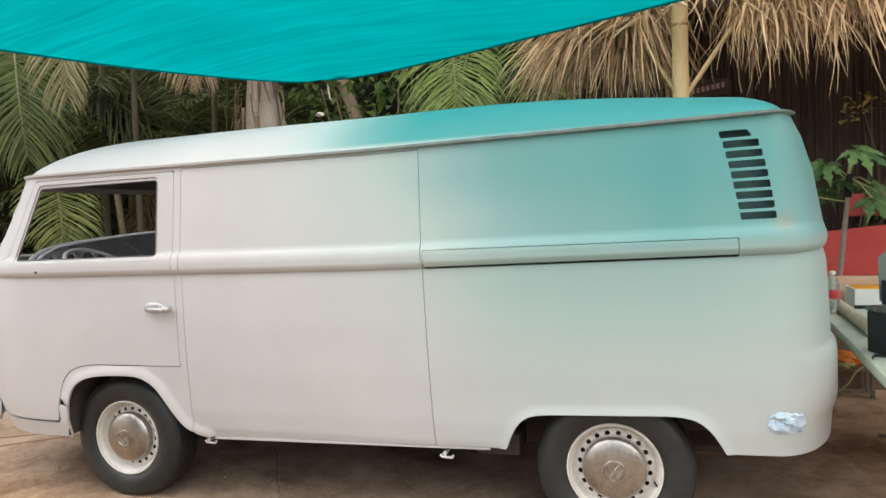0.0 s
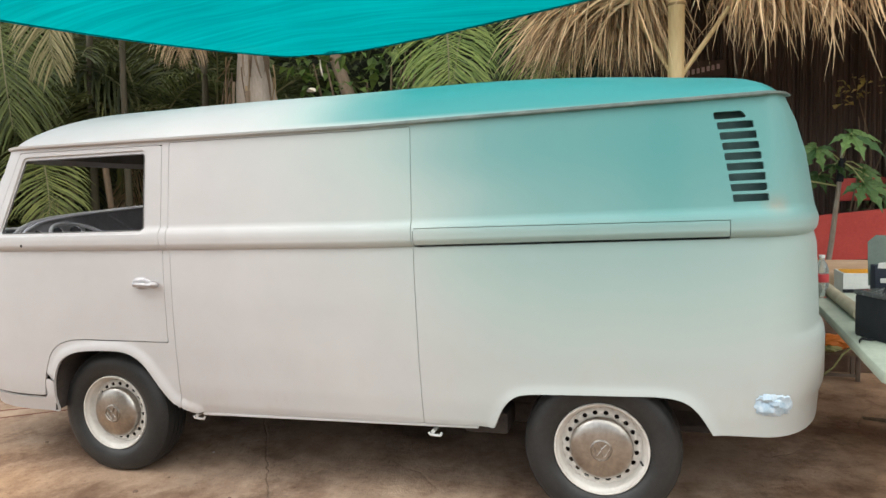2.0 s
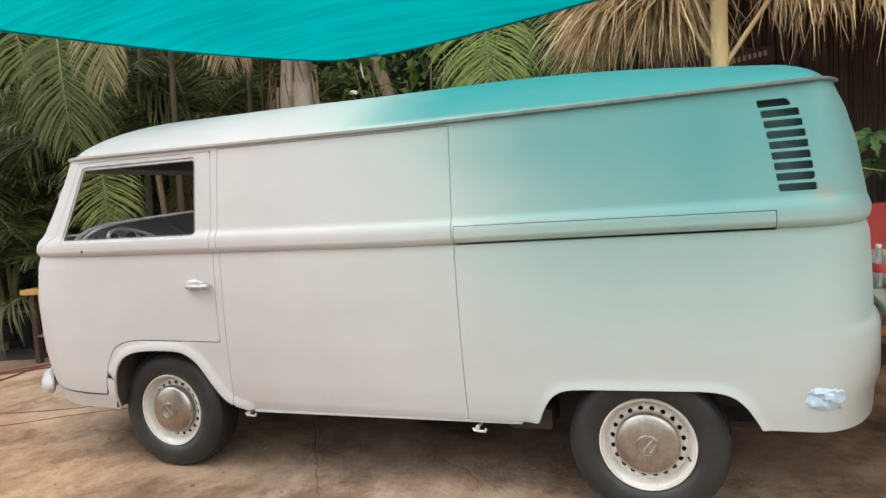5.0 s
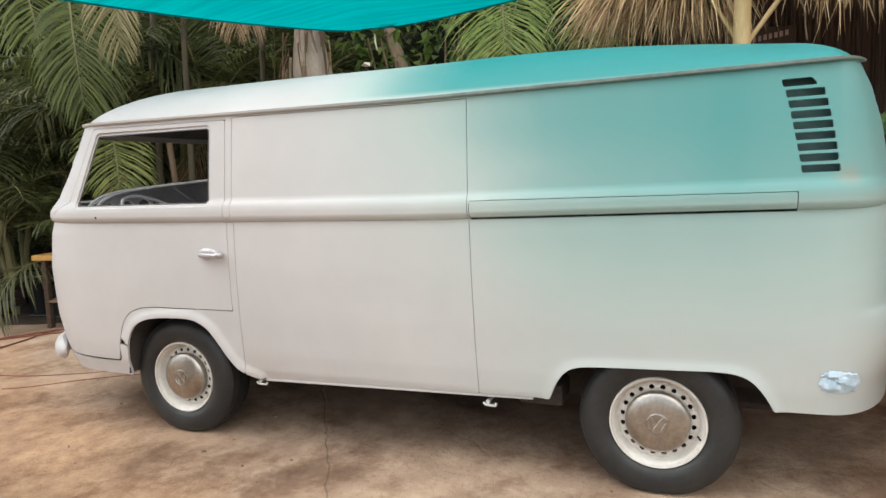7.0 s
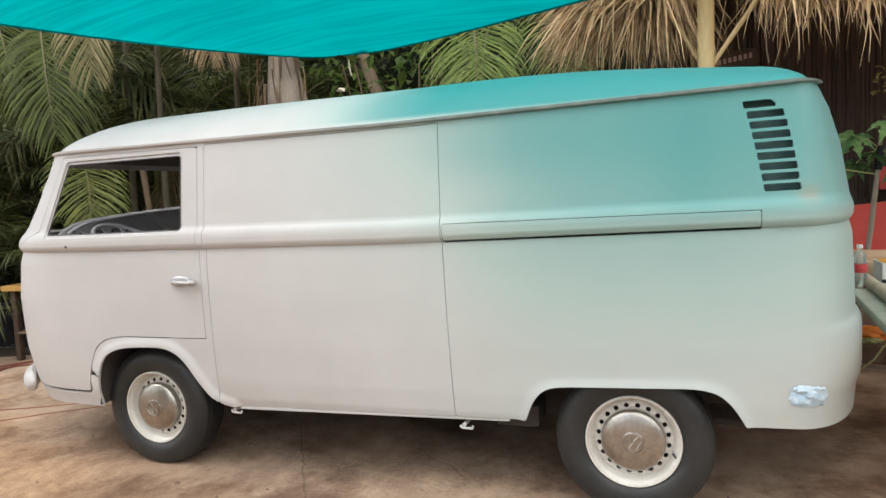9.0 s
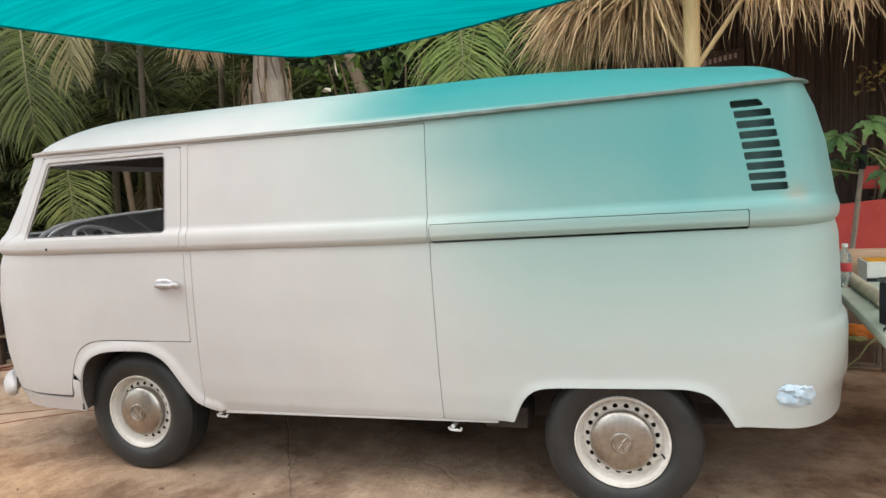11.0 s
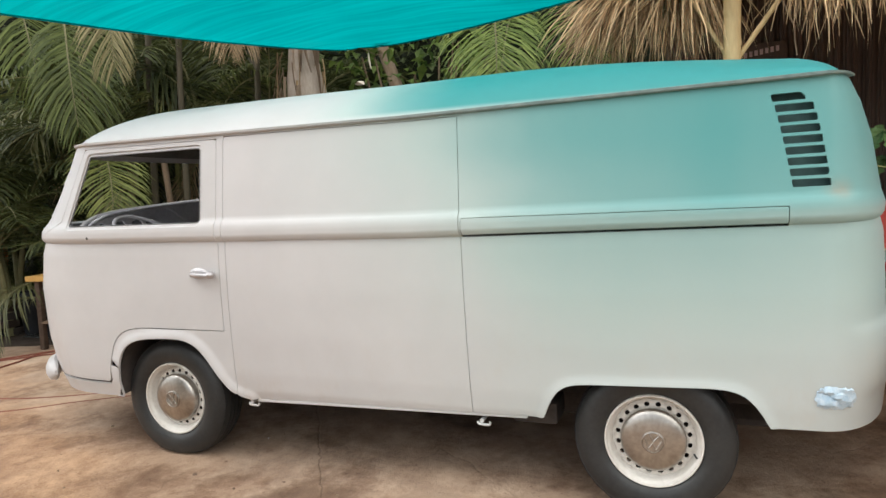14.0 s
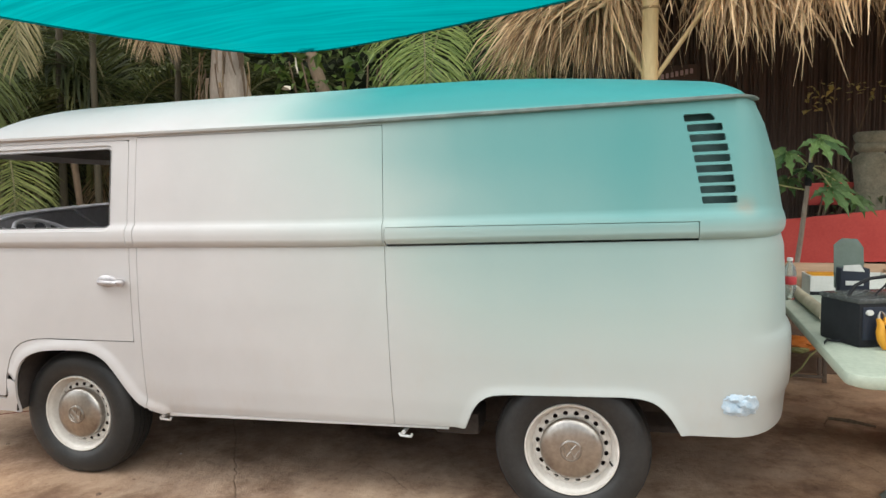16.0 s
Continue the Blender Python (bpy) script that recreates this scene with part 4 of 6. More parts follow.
REED = surface("dark_reed", (0.038, 0.028, 0.024), (0.130, 0.088, 0.070), 0.85, 6, 60, stretch=(1, 1, 0.1))
RED = surface("red_paint", (0.50, 0.05, 0.045), (0.66, 0.10, 0.08), 0.5, 3, 50)
STONE = surface("mossy_stone", (0.13, 0.13, 0.09), (0.38, 0.36, 0.27), 0.9, 7, 60, relief=0.6, dist=0.01)
ORANGE = surface("orange_plaster", (0.26, 0.095, 0.036), (0.42, 0.17, 0.065), 0.9, 1.3, 40)
EARTH = surface("planter_earth", (0.10, 0.065, 0.045), (0.22, 0.15, 0.11), 0.95, 4, 60)


# ---- tarp ----
def tarp_material():
    m, t, b = material("teal_tarp", 0.55, 0.0, 0.3)
    weave, big = noise_node(t, 5, 4, 0.6, (1, 6, 1)), noise_node(t, 0.8, 3)
    streak = noise_node(t, 3.0, 3, 0.6, (0.35, 7.0, 1.0))
    tone = maths(t, "ADD", maths(t, "MULTIPLY", streak, 0.6), maths(t, "MULTIPLY", big, 0.4))
    col = ramp(t, tone, [(0.3, (0.0, 0.275, 0.292)), (0.7, (0.004, 0.485, 0.50))])
    t.links.new(col, b.inputs["Base Color"])
    tr = t.nodes.new("ShaderNodeBsdfTranslucent")
    t.links.new(col, tr.inputs["Color"])
    bump(t, b, weave, 0.25, 0.01)
    mix = t.nodes.new("ShaderNodeMixShader")
    mix.inputs[0].default_value = 0.66
    t.links.new(b.outputs[0], mix.inputs[1])
    t.links.new(tr.outputs[0], mix.inputs[2])
    t.links.new(mix.outputs[0], t.nodes["Material Output"].inputs["Surface"])
    return m


TARP = tarp_material()
CORNER, EDGE_A, EDGE_B = Vector((0.163, 2.205, 2.435)), Vector((-0.44, -0.898, 0.0)), Vector((0.914, -0.406, 0.0))


def tarp_point(u, v):
    """u, v in metres along the two edges from the tied-down corner."""
    p = CORNER + EDGE_A * u + EDGE_B * v
    # hems bow inwards between their ties
    p += (EDGE_A + EDGE_B) * 0.135 * math.exp(-((u * u + v * v) ** 0.5) / 0.40)
    z = (0.022 * math.exp(-u / 0.15) - 0.052 * (1 - math.exp(-u / 0.75))) * math.exp(-v / 0.6) - 0.018 * (1 - math.exp(-v / 0.4)) * math.exp(-u / 0.6)
    z += 0.05 * math.sin(0.9 * u) * math.sin(0.8 * v) + 0.25 * (1 - math.exp(-0.25 * (u * v)))
    z += 0.008 * min(1.0, 2 * min(u, v)) * math.sin(5 * (u - v) + 2 * math.sin(u)) * math.exp(-0.35 * (u + v)) + 0.005 * math.sin(11 * v + 3 * u) * min(1.0, u * 3)
    return p + Vector((0, 0, z))


def build_tarp():
    n = 80
    t = [3.0 * (i / n) ** 1.3 for i in range(n + 1)]
    # three-cornered sail: the two hems leave the tied corner, the third side bows between them
    spot = lambda r, w: tarp_point(r * (1 - w), r * w * 1.02)
    verts = [spot(r * (1 - 0.08 * (r / 3.0) * math.sin(math.pi * k / n)), k / n) for r in t for k in range(n + 1)]
    faces = [(i * (n + 1) + j, i * (n + 1) + j + 1, (i + 1) * (n + 1) + j + 1, (i + 1) * (n + 1) + j) for i in range(n) for j in range(n)]
    tarp = new("tarp", finish(from_lists(verts, faces), "tarp", TARP, 60))
    tagged(tarp, "teal woven plastic tarp stretched overhead, creased at its corner", "tarp")
    for edge in (0, 1):
        pts = [spot(r, edge) for r in t[2:]]
        part("hem", tube(pts, 0.008, 6), TARP, tarp)
    # bunched cloth and cord at the tied corner
    for k in range(4):
        a = tarp_point(0.03 + 0.03 * k, 0.30 + 0.06 * k) - Vector((0, 0, 0.006))
        b = tarp_point(0.10 + 0.03 * k, 0.22 + 0.05 * k) - Vector((0, 0, 0.006))
        part("fold", tube([a, (a + b) / 2 + Vector((0, 0, -0.008)), b], [0.001, 0.0035, 0.001], 6), TARP, tarp)
    part("cord", tube([tarp_point(0, 0), Vector((0.0, 2.8, 2.56)), Vector((-0.2, 3.50, 2.72))], 0.003, 6), BARK_BROWN, tarp, "thin cord tied to a trunk")


build_tarp()


# ---- plants ----
def frond_mesh(name, mat, length=1.6, pairs=46, rise=65.0, fall=-55.0, blade=0.42, width=0.022, sag=0.5, seed=1, sweep=38.0):
    """A feather palm leaf: from its base along +y, first rising, then drooping."""
    rng = random.Random(seed)
    pts, d, p = [], length / 40, Vector((0, 0, 0))
    for i in range(41):
        pts.append(p.copy())
        e = radians(rise + (fall - rise) * (i / 40) ** 1.25)
        p += Vector((0.10 * math.sin(i * 0.08 + seed) * d, math.cos(e) * d, math.sin(e) * d))
    rib = finish(tube(pts, [0.011 * (1 - 0.85 * i / 40) + 0.0015 for i in range(41)], 5), "midrib", STEM, 60)
    bm = bmesh.new()
    for k in range(pairs):
        s = 0.14 + 0.86 * (k + 0.5) / pairs
        f = s * 40
        i = min(int(f), 39)
        base = pts[i].lerp(pts[i + 1], f - i)
        ahead = (pts[i + 1] - pts[i]).normalized()
        for sign in (-1, 1):
            if rng.random() < 0.03:
                continue
            side = Vector((sign, 0, 0))
            up = side.cross(ahead) * sign
            ang = radians(sweep + 28 * (1 - s) + rng.uniform(-7, 7))
            way = (side * math.sin(ang) + ahead * math.cos(ang) + up * rng.uniform(0.05, 0.32)).normalized()
            ln = length * blade * (math.sin(math.pi * min(0.12 + 0.80 * s, 1.0)) ** 0.7) * rng.uniform(0.85, 1.1)
            w = width * (0.6 + 0.4 * math.sin(math.pi * s))
            across = way.cross(up).normalized()
            mid = base + way * ln * 0.45 - Vector((0, 0, sag * 0.10 * ln))
            late = base + way * ln * 0.78 - Vector((0, 0, sag * 0.32 * ln))
            tip = base + way * ln * 0.97 - Vector((0, 0, sag * 0.62 * ln))
            a, b = bm.verts.new(base - across * w * 0.25), bm.verts.new(base + across * w * 0.25)
            c, e = bm.verts.new(mid - across * w * 0.5), bm.verts.new(mid + across * w * 0.5)
            g, h = bm.verts.new(late - across * w * 0.36), bm.verts.new(late + across * w * 0.36)
            q = bm.verts.new(tip)
            bm.faces.new((a, b, e, c)), bm.faces.new((c, e, h, g)), bm.faces.new((g, h, q))
    return finish(bm, name, mat, 60), rib


def frond(name, pair):
    """One leaf: its leaflets, with the midrib under them."""
    ob = new(name, pair[0])
    rib = new("midrib", pair[1])
    rib.parent = ob
    return ob


GREEN_FRONDS = [frond_mesh("frond", PALM_GREEN, 1.7, 48, 72, -40, seed=1), frond_mesh("frond", PALM_GREEN, 1.5, 44, 60, -70, seed=2, sag=0.8),
                frond_mesh("frond", PALM_GREEN, 1.9, 52, 78, -25, seed=3), frond_mesh("frond", PALM_DULL, 1.5, 44, 50, -75, seed=4, sag=0.9)]
HANG_GREEN = frond_mesh("frond", PALM_HANG, 1.5, 54, -35, -88, 0.34, 0.020, 0.75, 7, 34)
HANG_OLIVE = frond_mesh("frond", PALM_OLIVE, 1.3, 48, -60, -89, 0.36, 0.018, 0.6, 8, 26)
HANG_CAB = frond_mesh("frond", PALM_MID, 1.15, 46, -42, -84, 0.46, 0.018, 0.55, 10, 50)
HANG_WIDE = frond_mesh("frond", PALM_BRIGHT, 1.15, 46, -38, -86, 0.50, 0.0135, 0.75, 10, 46)
HANG_DRY = frond_mesh("frond", PALM_DRY, 1.2, 40, -30, -88, 0.4, 0.014, 1.0, 9, 30)


def palm(x, y, tall, leaves, seed, dry=1, lean=0.12, spread=(0, 360), scale=1.0, label="clump of green feather palm with arching leaves"):
    rng = random.Random(seed)
    root = new("palm")
    root.matrix_basis = pose(x, y, 0)
    tagged(root, label, "palm", "palms behind the van")
    tops = []
    for k in range(3):
        dx, dy = rng.uniform(-1, 1) * lean * tall, rng.uniform(-1, 1) * lean * tall
        bx, by = rng.uniform(-0.16, 0.16), rng.uniform(-0.12, 0.12)
        h = tall * rng.uniform(0.7, 1.0)
        pts = [(bx + dx * s * s, by + dy * s * s, h * s) for s in (0, 0.25, 0.5, 0.75, 1.0)]
        part("stem", tube(pts, [0.045, 0.038, 0.034, 0.03, 0.022], 8), STEM, root)
        tops.append(Vector(pts[-1]))
    for k in range(leaves):
        me = rng.choice(GREEN_FRONDS)
        ob = frond("frond", me)
        az = spread[0] + (spread[1] - spread[0]) * (k + rng.random()) / leaves
        s = scale * rng.uniform(0.75, 1.15)
        ob.matrix_basis = Matrix.Translation(rng.choice(tops) - Vector((0, 0, rng.uniform(0, 0.3)))) @ pose(0, 0, 0, rng.uniform(-18, 12), rng.uniform(-12, 12), az) @ Matrix.Scale(s, 4)
        ob.parent = root
    for k in range(dry):
        ob = frond("dry_frond", HANG_DRY)
        ob.matrix_basis = Matrix.Translation(rng.choice(tops) - Vector((0, 0, 0.1))) @ pose(0, 0, 0, 0, 0, rng.uniform(0, 360)) @ Matrix.Scale(rng.uniform(0.8, 1.1), 4)
        ob.parent = root
    return root


def hanging(me, base, az, scale, label, tilt=0.0):
    """A long leaf that reaches into view from a palm above."""
    ob = frond("palm_leaf", me)
    ob.matrix_basis = Matrix.Translation(base) @ pose(0, 0, 0, tilt, 0, az) @ Matrix.Scale(scale, 4)
    return tagged(ob, label, "palm leaf", "hanging palm leaves")


def build_plants():
    for i, (x, y, tall, n, sc) in enumerate([(-3.5, 3.0, 2.2, 12, 1.0), (-4.6, 2.7, 1.5, 13, 1.0), (-5.8, 3.2, 2.3, 12, 1.0), (-2.3, 3.7, 2.6, 11, 1.0), (-1.5, 4.2, 2.6, 9, 1.0), (-4.2, 4.0, 3.0, 11, 1.1),
                                            (-3.4, 2.5, 0.7, 10, 0.8), (1.25, 3.35, 1.75, 13, 0.85), (2.0, 3.9, 1.9, 9, 0.9), (-5.0, 4.3, 3.0, 10, 1.1), (-2.9, 4.4, 3.2, 9, 1.1), (-5.2, 2.7, 2.0, 12, 1.0), (-4.2, 2.2, 1.1, 9, 0.8), (-6.1, 2.9, 0.5, 10, 0.75), (-6.9, 3.1, 0.6, 9, 0.8)]):
        palm(x, y, tall, n, 20 + i, 1 if x < 0 and tall > 2.1 else 0, scale=sc)
    hanging(HANG_OLIVE, (-1.86, 1.85, 3.42), 205, 0.80, "yellowing palm leaf tip with dry ends hanging down")
    hanging(HANG_GREEN, (-3.02, 2.25, 3.20), 238, 0.95, "green palm leaf drooping beside the van's nose")
    hanging(HANG_CAB, (-2.66, 2.25, 2.07), 226, 0.80, "bright green palm leaf seen through the cab windows")
    hanging(HANG_GREEN, (-3.35, 2.75, 3.45), 232, 1.1, "long green palm leaf drooping over the yard")
    hanging(HANG_DRY, (-1.62, 2.85, 3.38), 215, 0.7, "brown dry palm leaf hanging down")
    hanging(HANG_DRY, (-1.25, 2.95, 3.42), 190, 0.75, "brown dry palm leaf hanging by a trunk")
    hanging(HANG_OLIVE, (-5.9, 2.3, 3.6), 215, 1.1, "yellowing palm leaf hanging beside the orange wall")
    hanging(HANG_GREEN, (-4.05, 2.55, 3.65), 250, 1.0, "green palm leaf hanging in front of the dark planting")
    hanging(HANG_OLIVE, (-6.35, 2.6, 3.75), 200, 1.2, "dry yellowing palm leaf hanging over the orange wall")
    hanging(GREEN_FRONDS[1], (-5.15, 2.6, 1.45), 88, 1.0, "green palm leaf arching over the orange wall")
    hanging(GREEN_FRONDS[3], (-5.0, 2.6, 0.9), 100, 0.9, "olive palm leaf arching low before the orange wall")
    hanging(GREEN_FRONDS[0], (-4.55, 2.45, 0.5), 160, 0.7, "dark green palm leaf arching low by the bench")
    hanging(HANG_WIDE, (0.95, 3.25, 3.15), 190, 1.0, "bright green palm leaf arching behind the roof")
    hanging(HANG_WIDE, (1.15, 3.30, 2.95), 170, 0.9, "bright green palm leaf beside the thatch")
    hanging(HANG_WIDE, (1.55, 3.35, 2.98), 205, 0.8, "bright green palm leaf beside the thatch")
    # trunks
    t = new("tree")
    tagged(t, "pale thick palm trunk with peeling sheaths", "tree")
    part("trunk", tube([(-0.80, 3.05, 0), (-0.80, 3.05, 1.2), (-0.84, 3.03, 2.2), (-0.86, 3.0, 2.45), (-0.87, 3.0, 2.9), (-0.9, 3.0, 4.2)], [0.24, 0.22, 0.21, 0.17, 0.11, 0.09], 18), BARK, t)
    rng = random.Random(5)
    for k in range(26):
        a = radians(rng.uniform(175, 300) if k % 4 else rng.uniform(300, 350))
        top, drop = rng.uniform(2.35, 2.85), rng.uniform(0.22, 0.5)
        near = 0.20 + 0.10 * max(0.0, (2.9 - top))
        wide, sway = rng.uniform(0.008, 0.026), rng.uniform(-0.08, 0.05)
        bm = bmesh.new()
        prev = None
        for j in range(6):
            u = j / 5
            rad = near + 0.05 * u + 0.02 * math.sin(3 * u + k)
            c = Vector((-0.87 + rad * math.cos(a) + sway * u * u, 3.0 + rad * math.sin(a), top - drop * u))
            e = Vector((-math.sin(a), math.cos(a), 0)) * wide * (1 - 0.75 * u)
            pair = [bm.verts.new(c - e), bm.verts.new(c + Vector((math.cos(a), math.sin(a), 0)) * 0.006), bm.verts.new(c + e)]
            if prev:
                bm.faces.new((prev[0], prev[1], pair[1], pair[0])), bm.faces.new((prev[1], prev[2], pair[2], pair[1]))
            prev = pair
        bmesh.ops.solidify(bm, geom=bm.faces[:], thickness=0.002)
        part("sheath", bm, (BARK_BROWN, BARK_TAN, PALM_DRY)[k % 3], t)
    t = new("tree")
    tagged(t, "slender leaning brown trunk behind the van", "tree")
    part("trunk", tube([(0.36, 3.56, 0), (0.17, 3.56, 1.2), (-0.12, 3.56, 2.3), (-0.32, 3.56, 2.9), (-0.6, 3.56, 3.8), (-0.8, 3.6, 4.8)], [0.10, 0.082, 0.066, 0.058, 0.052, 0.045], 12), BARK_TAN, t)
    part("limb", tube([(-0.50, 3.56, 3.5), (-0.1, 3.6, 4.0), (0.3, 3.6, 4.5)], [0.035, 0.028, 0.015], 8), BARK_BROWN, t)
    part("crown", leaf_cloud(900, (-1.2, 2.6, 3.9), (1.2, 4.0, 5.2), 0.10, 0.2, 31), LEAF_BROAD, t)
    # broad-leaved shrub
    s = new("shrub")
    tagged(s, "broad-leaved green shrub behind the van roof", "shrub")
    rng = random.Random(6)
    for k in range(9):
        x = rng.uniform(-0.6, 0.9)
        part("branch", tube([(0.15, 3.5, 0), (0.15 + (x - 0.15) * 0.5, 3.45, 1.3), (x, 3.3 + rng.uniform(-0.1, 0.2), rng.uniform(2.3, 2.8))], [0.03, 0.02, 0.008], 6), BARK_BROWN, s)
    part("foliage", leaf_cloud(650, (-0.65, 3.1, 1.9), (0.95, 3.7, 2.95), 0.13, 0.3, 32), LEAF_BROAD, s)
    part("dead_leaf", from_lists([(-0.38, 3.10, 2.38), (-0.33, 3.06, 2.395), (-0.27, 3.08, 2.365), (-0.29, 3.12, 2.405), (-0.35, 3.12, 2.415), (-0.32, 3.09, 2.365)], [(0, 1, 4), (1, 3, 4), (1, 2, 3), (0, 5, 1), (5, 2, 1)]), WHITE_LEAF, s, "pale curled dead leaf", smooth=0)
    part("bare_twig", tube([(-0.27, 3.2, 2.68), (-0.255, 3.18, 2.6), (-0.235, 3.17, 2.52)], [0.005, 0.009, 0.006], 6), WHITE_LEAF, s, "pale bare twig")
    t = part("stake", tube([(-2.62, 3.0, 0.0), (-2.585, 3.0, 1.3), (-2.635, 3.0, 1.82)], 0.032, 8), BARK_BROWN, None, "pale wooden stake among the palms")
    t["category"] = "stake"
    t = new("tree")
    tagged(t, "thin straight palm stem behind the cab", "tree")
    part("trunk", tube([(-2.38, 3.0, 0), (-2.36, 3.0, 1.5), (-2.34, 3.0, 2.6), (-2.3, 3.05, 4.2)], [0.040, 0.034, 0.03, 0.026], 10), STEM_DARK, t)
    for k, (x, y, r) in enumerate(((-1.75, 3.4, 0.035), (-1.15, 3.5, 0.03), (-3.1, 3.3, 0.04), (-2.0, 3.9, 0.04), (-3.9, 3.2, 0.045), (0.75, 3.9, 0.03))):
        t = new("tree")
        tagged(t, "slim grey-green palm stem in the shade", "tree", "slim stems behind the van")
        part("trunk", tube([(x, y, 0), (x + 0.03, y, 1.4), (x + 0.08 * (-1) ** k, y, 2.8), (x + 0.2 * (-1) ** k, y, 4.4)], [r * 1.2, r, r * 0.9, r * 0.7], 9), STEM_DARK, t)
    # dense dark planting behind, to the height of trees
    hedge = new("far_woods", finish(leaf_cloud(15000, (-10.5, 4.3, 0.0), (7.5, 5.6, 6.5), 0.16, 0.35, 33), "far_woods", LEAF_DARK, 0))
    tagged(hedge, "dense dark green planting behind the palms", "woods", kind="stuff")
    # rippled sheet added behind, coloured as the shade between the trees
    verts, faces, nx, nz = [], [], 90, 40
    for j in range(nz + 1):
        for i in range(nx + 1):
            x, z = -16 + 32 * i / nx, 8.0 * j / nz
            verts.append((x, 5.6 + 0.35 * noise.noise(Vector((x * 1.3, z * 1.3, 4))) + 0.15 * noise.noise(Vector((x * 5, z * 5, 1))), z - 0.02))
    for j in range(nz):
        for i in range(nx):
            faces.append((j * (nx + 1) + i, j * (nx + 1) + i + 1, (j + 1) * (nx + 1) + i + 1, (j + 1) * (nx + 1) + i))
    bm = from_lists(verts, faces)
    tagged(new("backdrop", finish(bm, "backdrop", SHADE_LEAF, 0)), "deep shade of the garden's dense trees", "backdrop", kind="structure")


def leaf_cloud(count, lo, hi, length, width, seed, parts_up=0.3):
    """Many single leaves, each a folded blade."""
    rng = random.Random(seed)
    verts, faces = [], []
    for _ in range(count):
        p = Vector([rng.uniform(a, b) for a, b in zip(lo, hi)])
        if noise.noise(p * 1.7) < -0.22:
            continue
        way = Vector((rng.uniform(-1, 1), rng.uniform(-1, 0.6), rng.uniform(-0.9, 0.5))).normalized()
        side = way.cross(Vector((rng.uniform(-0.3, 0.3), rng.uniform(-0.3, 0.3), 1))).normalized()
        up = side.cross(way)
        ln = length * rng.uniform(0.6, 1.3)
        w = ln * width
        i = len(verts)
        verts += [p, p + way * ln * 0.4 - side * w + up * 0.12 * ln, p + way * ln * 0.45, p + way * ln * 0.4 + side * w + up * 0.12 * ln, p + way * ln - Vector((0, 0, 0.2 * ln))]
        faces += [(i, i + 2, i + 1), (i, i + 3, i + 2), (i + 1, i + 2, i + 4), (i + 2, i + 3, i + 4)]
    return from_lists(verts, faces)


build_plants()


# ---- thatched hut ----
def strands(rng, roots, bm):
    for root, way, ln, w, sag in roots:
        way = way.normalized()
        across = way.cross(Vector((rng.uniform(-1, 1), rng.uniform(-1, 1), rng.uniform(-0.3, 0.3)))).normalized()
        pts, p, d = [], root.copy(), way.copy()
        for k in range(5):
            pts.append(p.copy())
            d = (d + Vector((rng.uniform(-0.2, 0.2), rng.uniform(-0.2, 0.2), -sag * 0.3))).normalized()
            p += d * ln / 4
        prev = None
        for k, q in enumerate(pts):
            ww = w * (1.0, 1.0, 0.8, 0.5, 0.12)[k]
            pair = (bm.verts.new(q - across * ww), bm.verts.new(q + across * ww))
            if prev:
                bm.faces.new((prev[0], prev[1], pair[1], pair[0]))
            prev = pair
    return bm


def bamboo(a, b, r, parent, name, rings=5):
    a, b = Vector(a), Vector(b)
    pts, rad = [], []
    for k in range(rings):
        for s, rr in ((0.0, 1.0), (0.04, 1.10), (0.08, 1.0), (0.5, 0.97)):
            u = (k + s) / rings
            pts.append(a.lerp(b, u)), rad.append(r * rr)
    pts.append(b), rad.append(r)
    pole = part(name, tube(pts, rad, 12), BAMBOO, parent)
    if r > 0.03:
        for k in range(1, rings):
            q, d = a.lerp(b, (k + 0.04) / rings), (b - a).normalized()
            part("node", tube([q - d * 0.012, q - d * 0.004, q + d * 0.006], [r * 1.03, r * 1.12, r * 1.08], 12), NODE, pole, "brown scarred bamboo joint")
    return pole


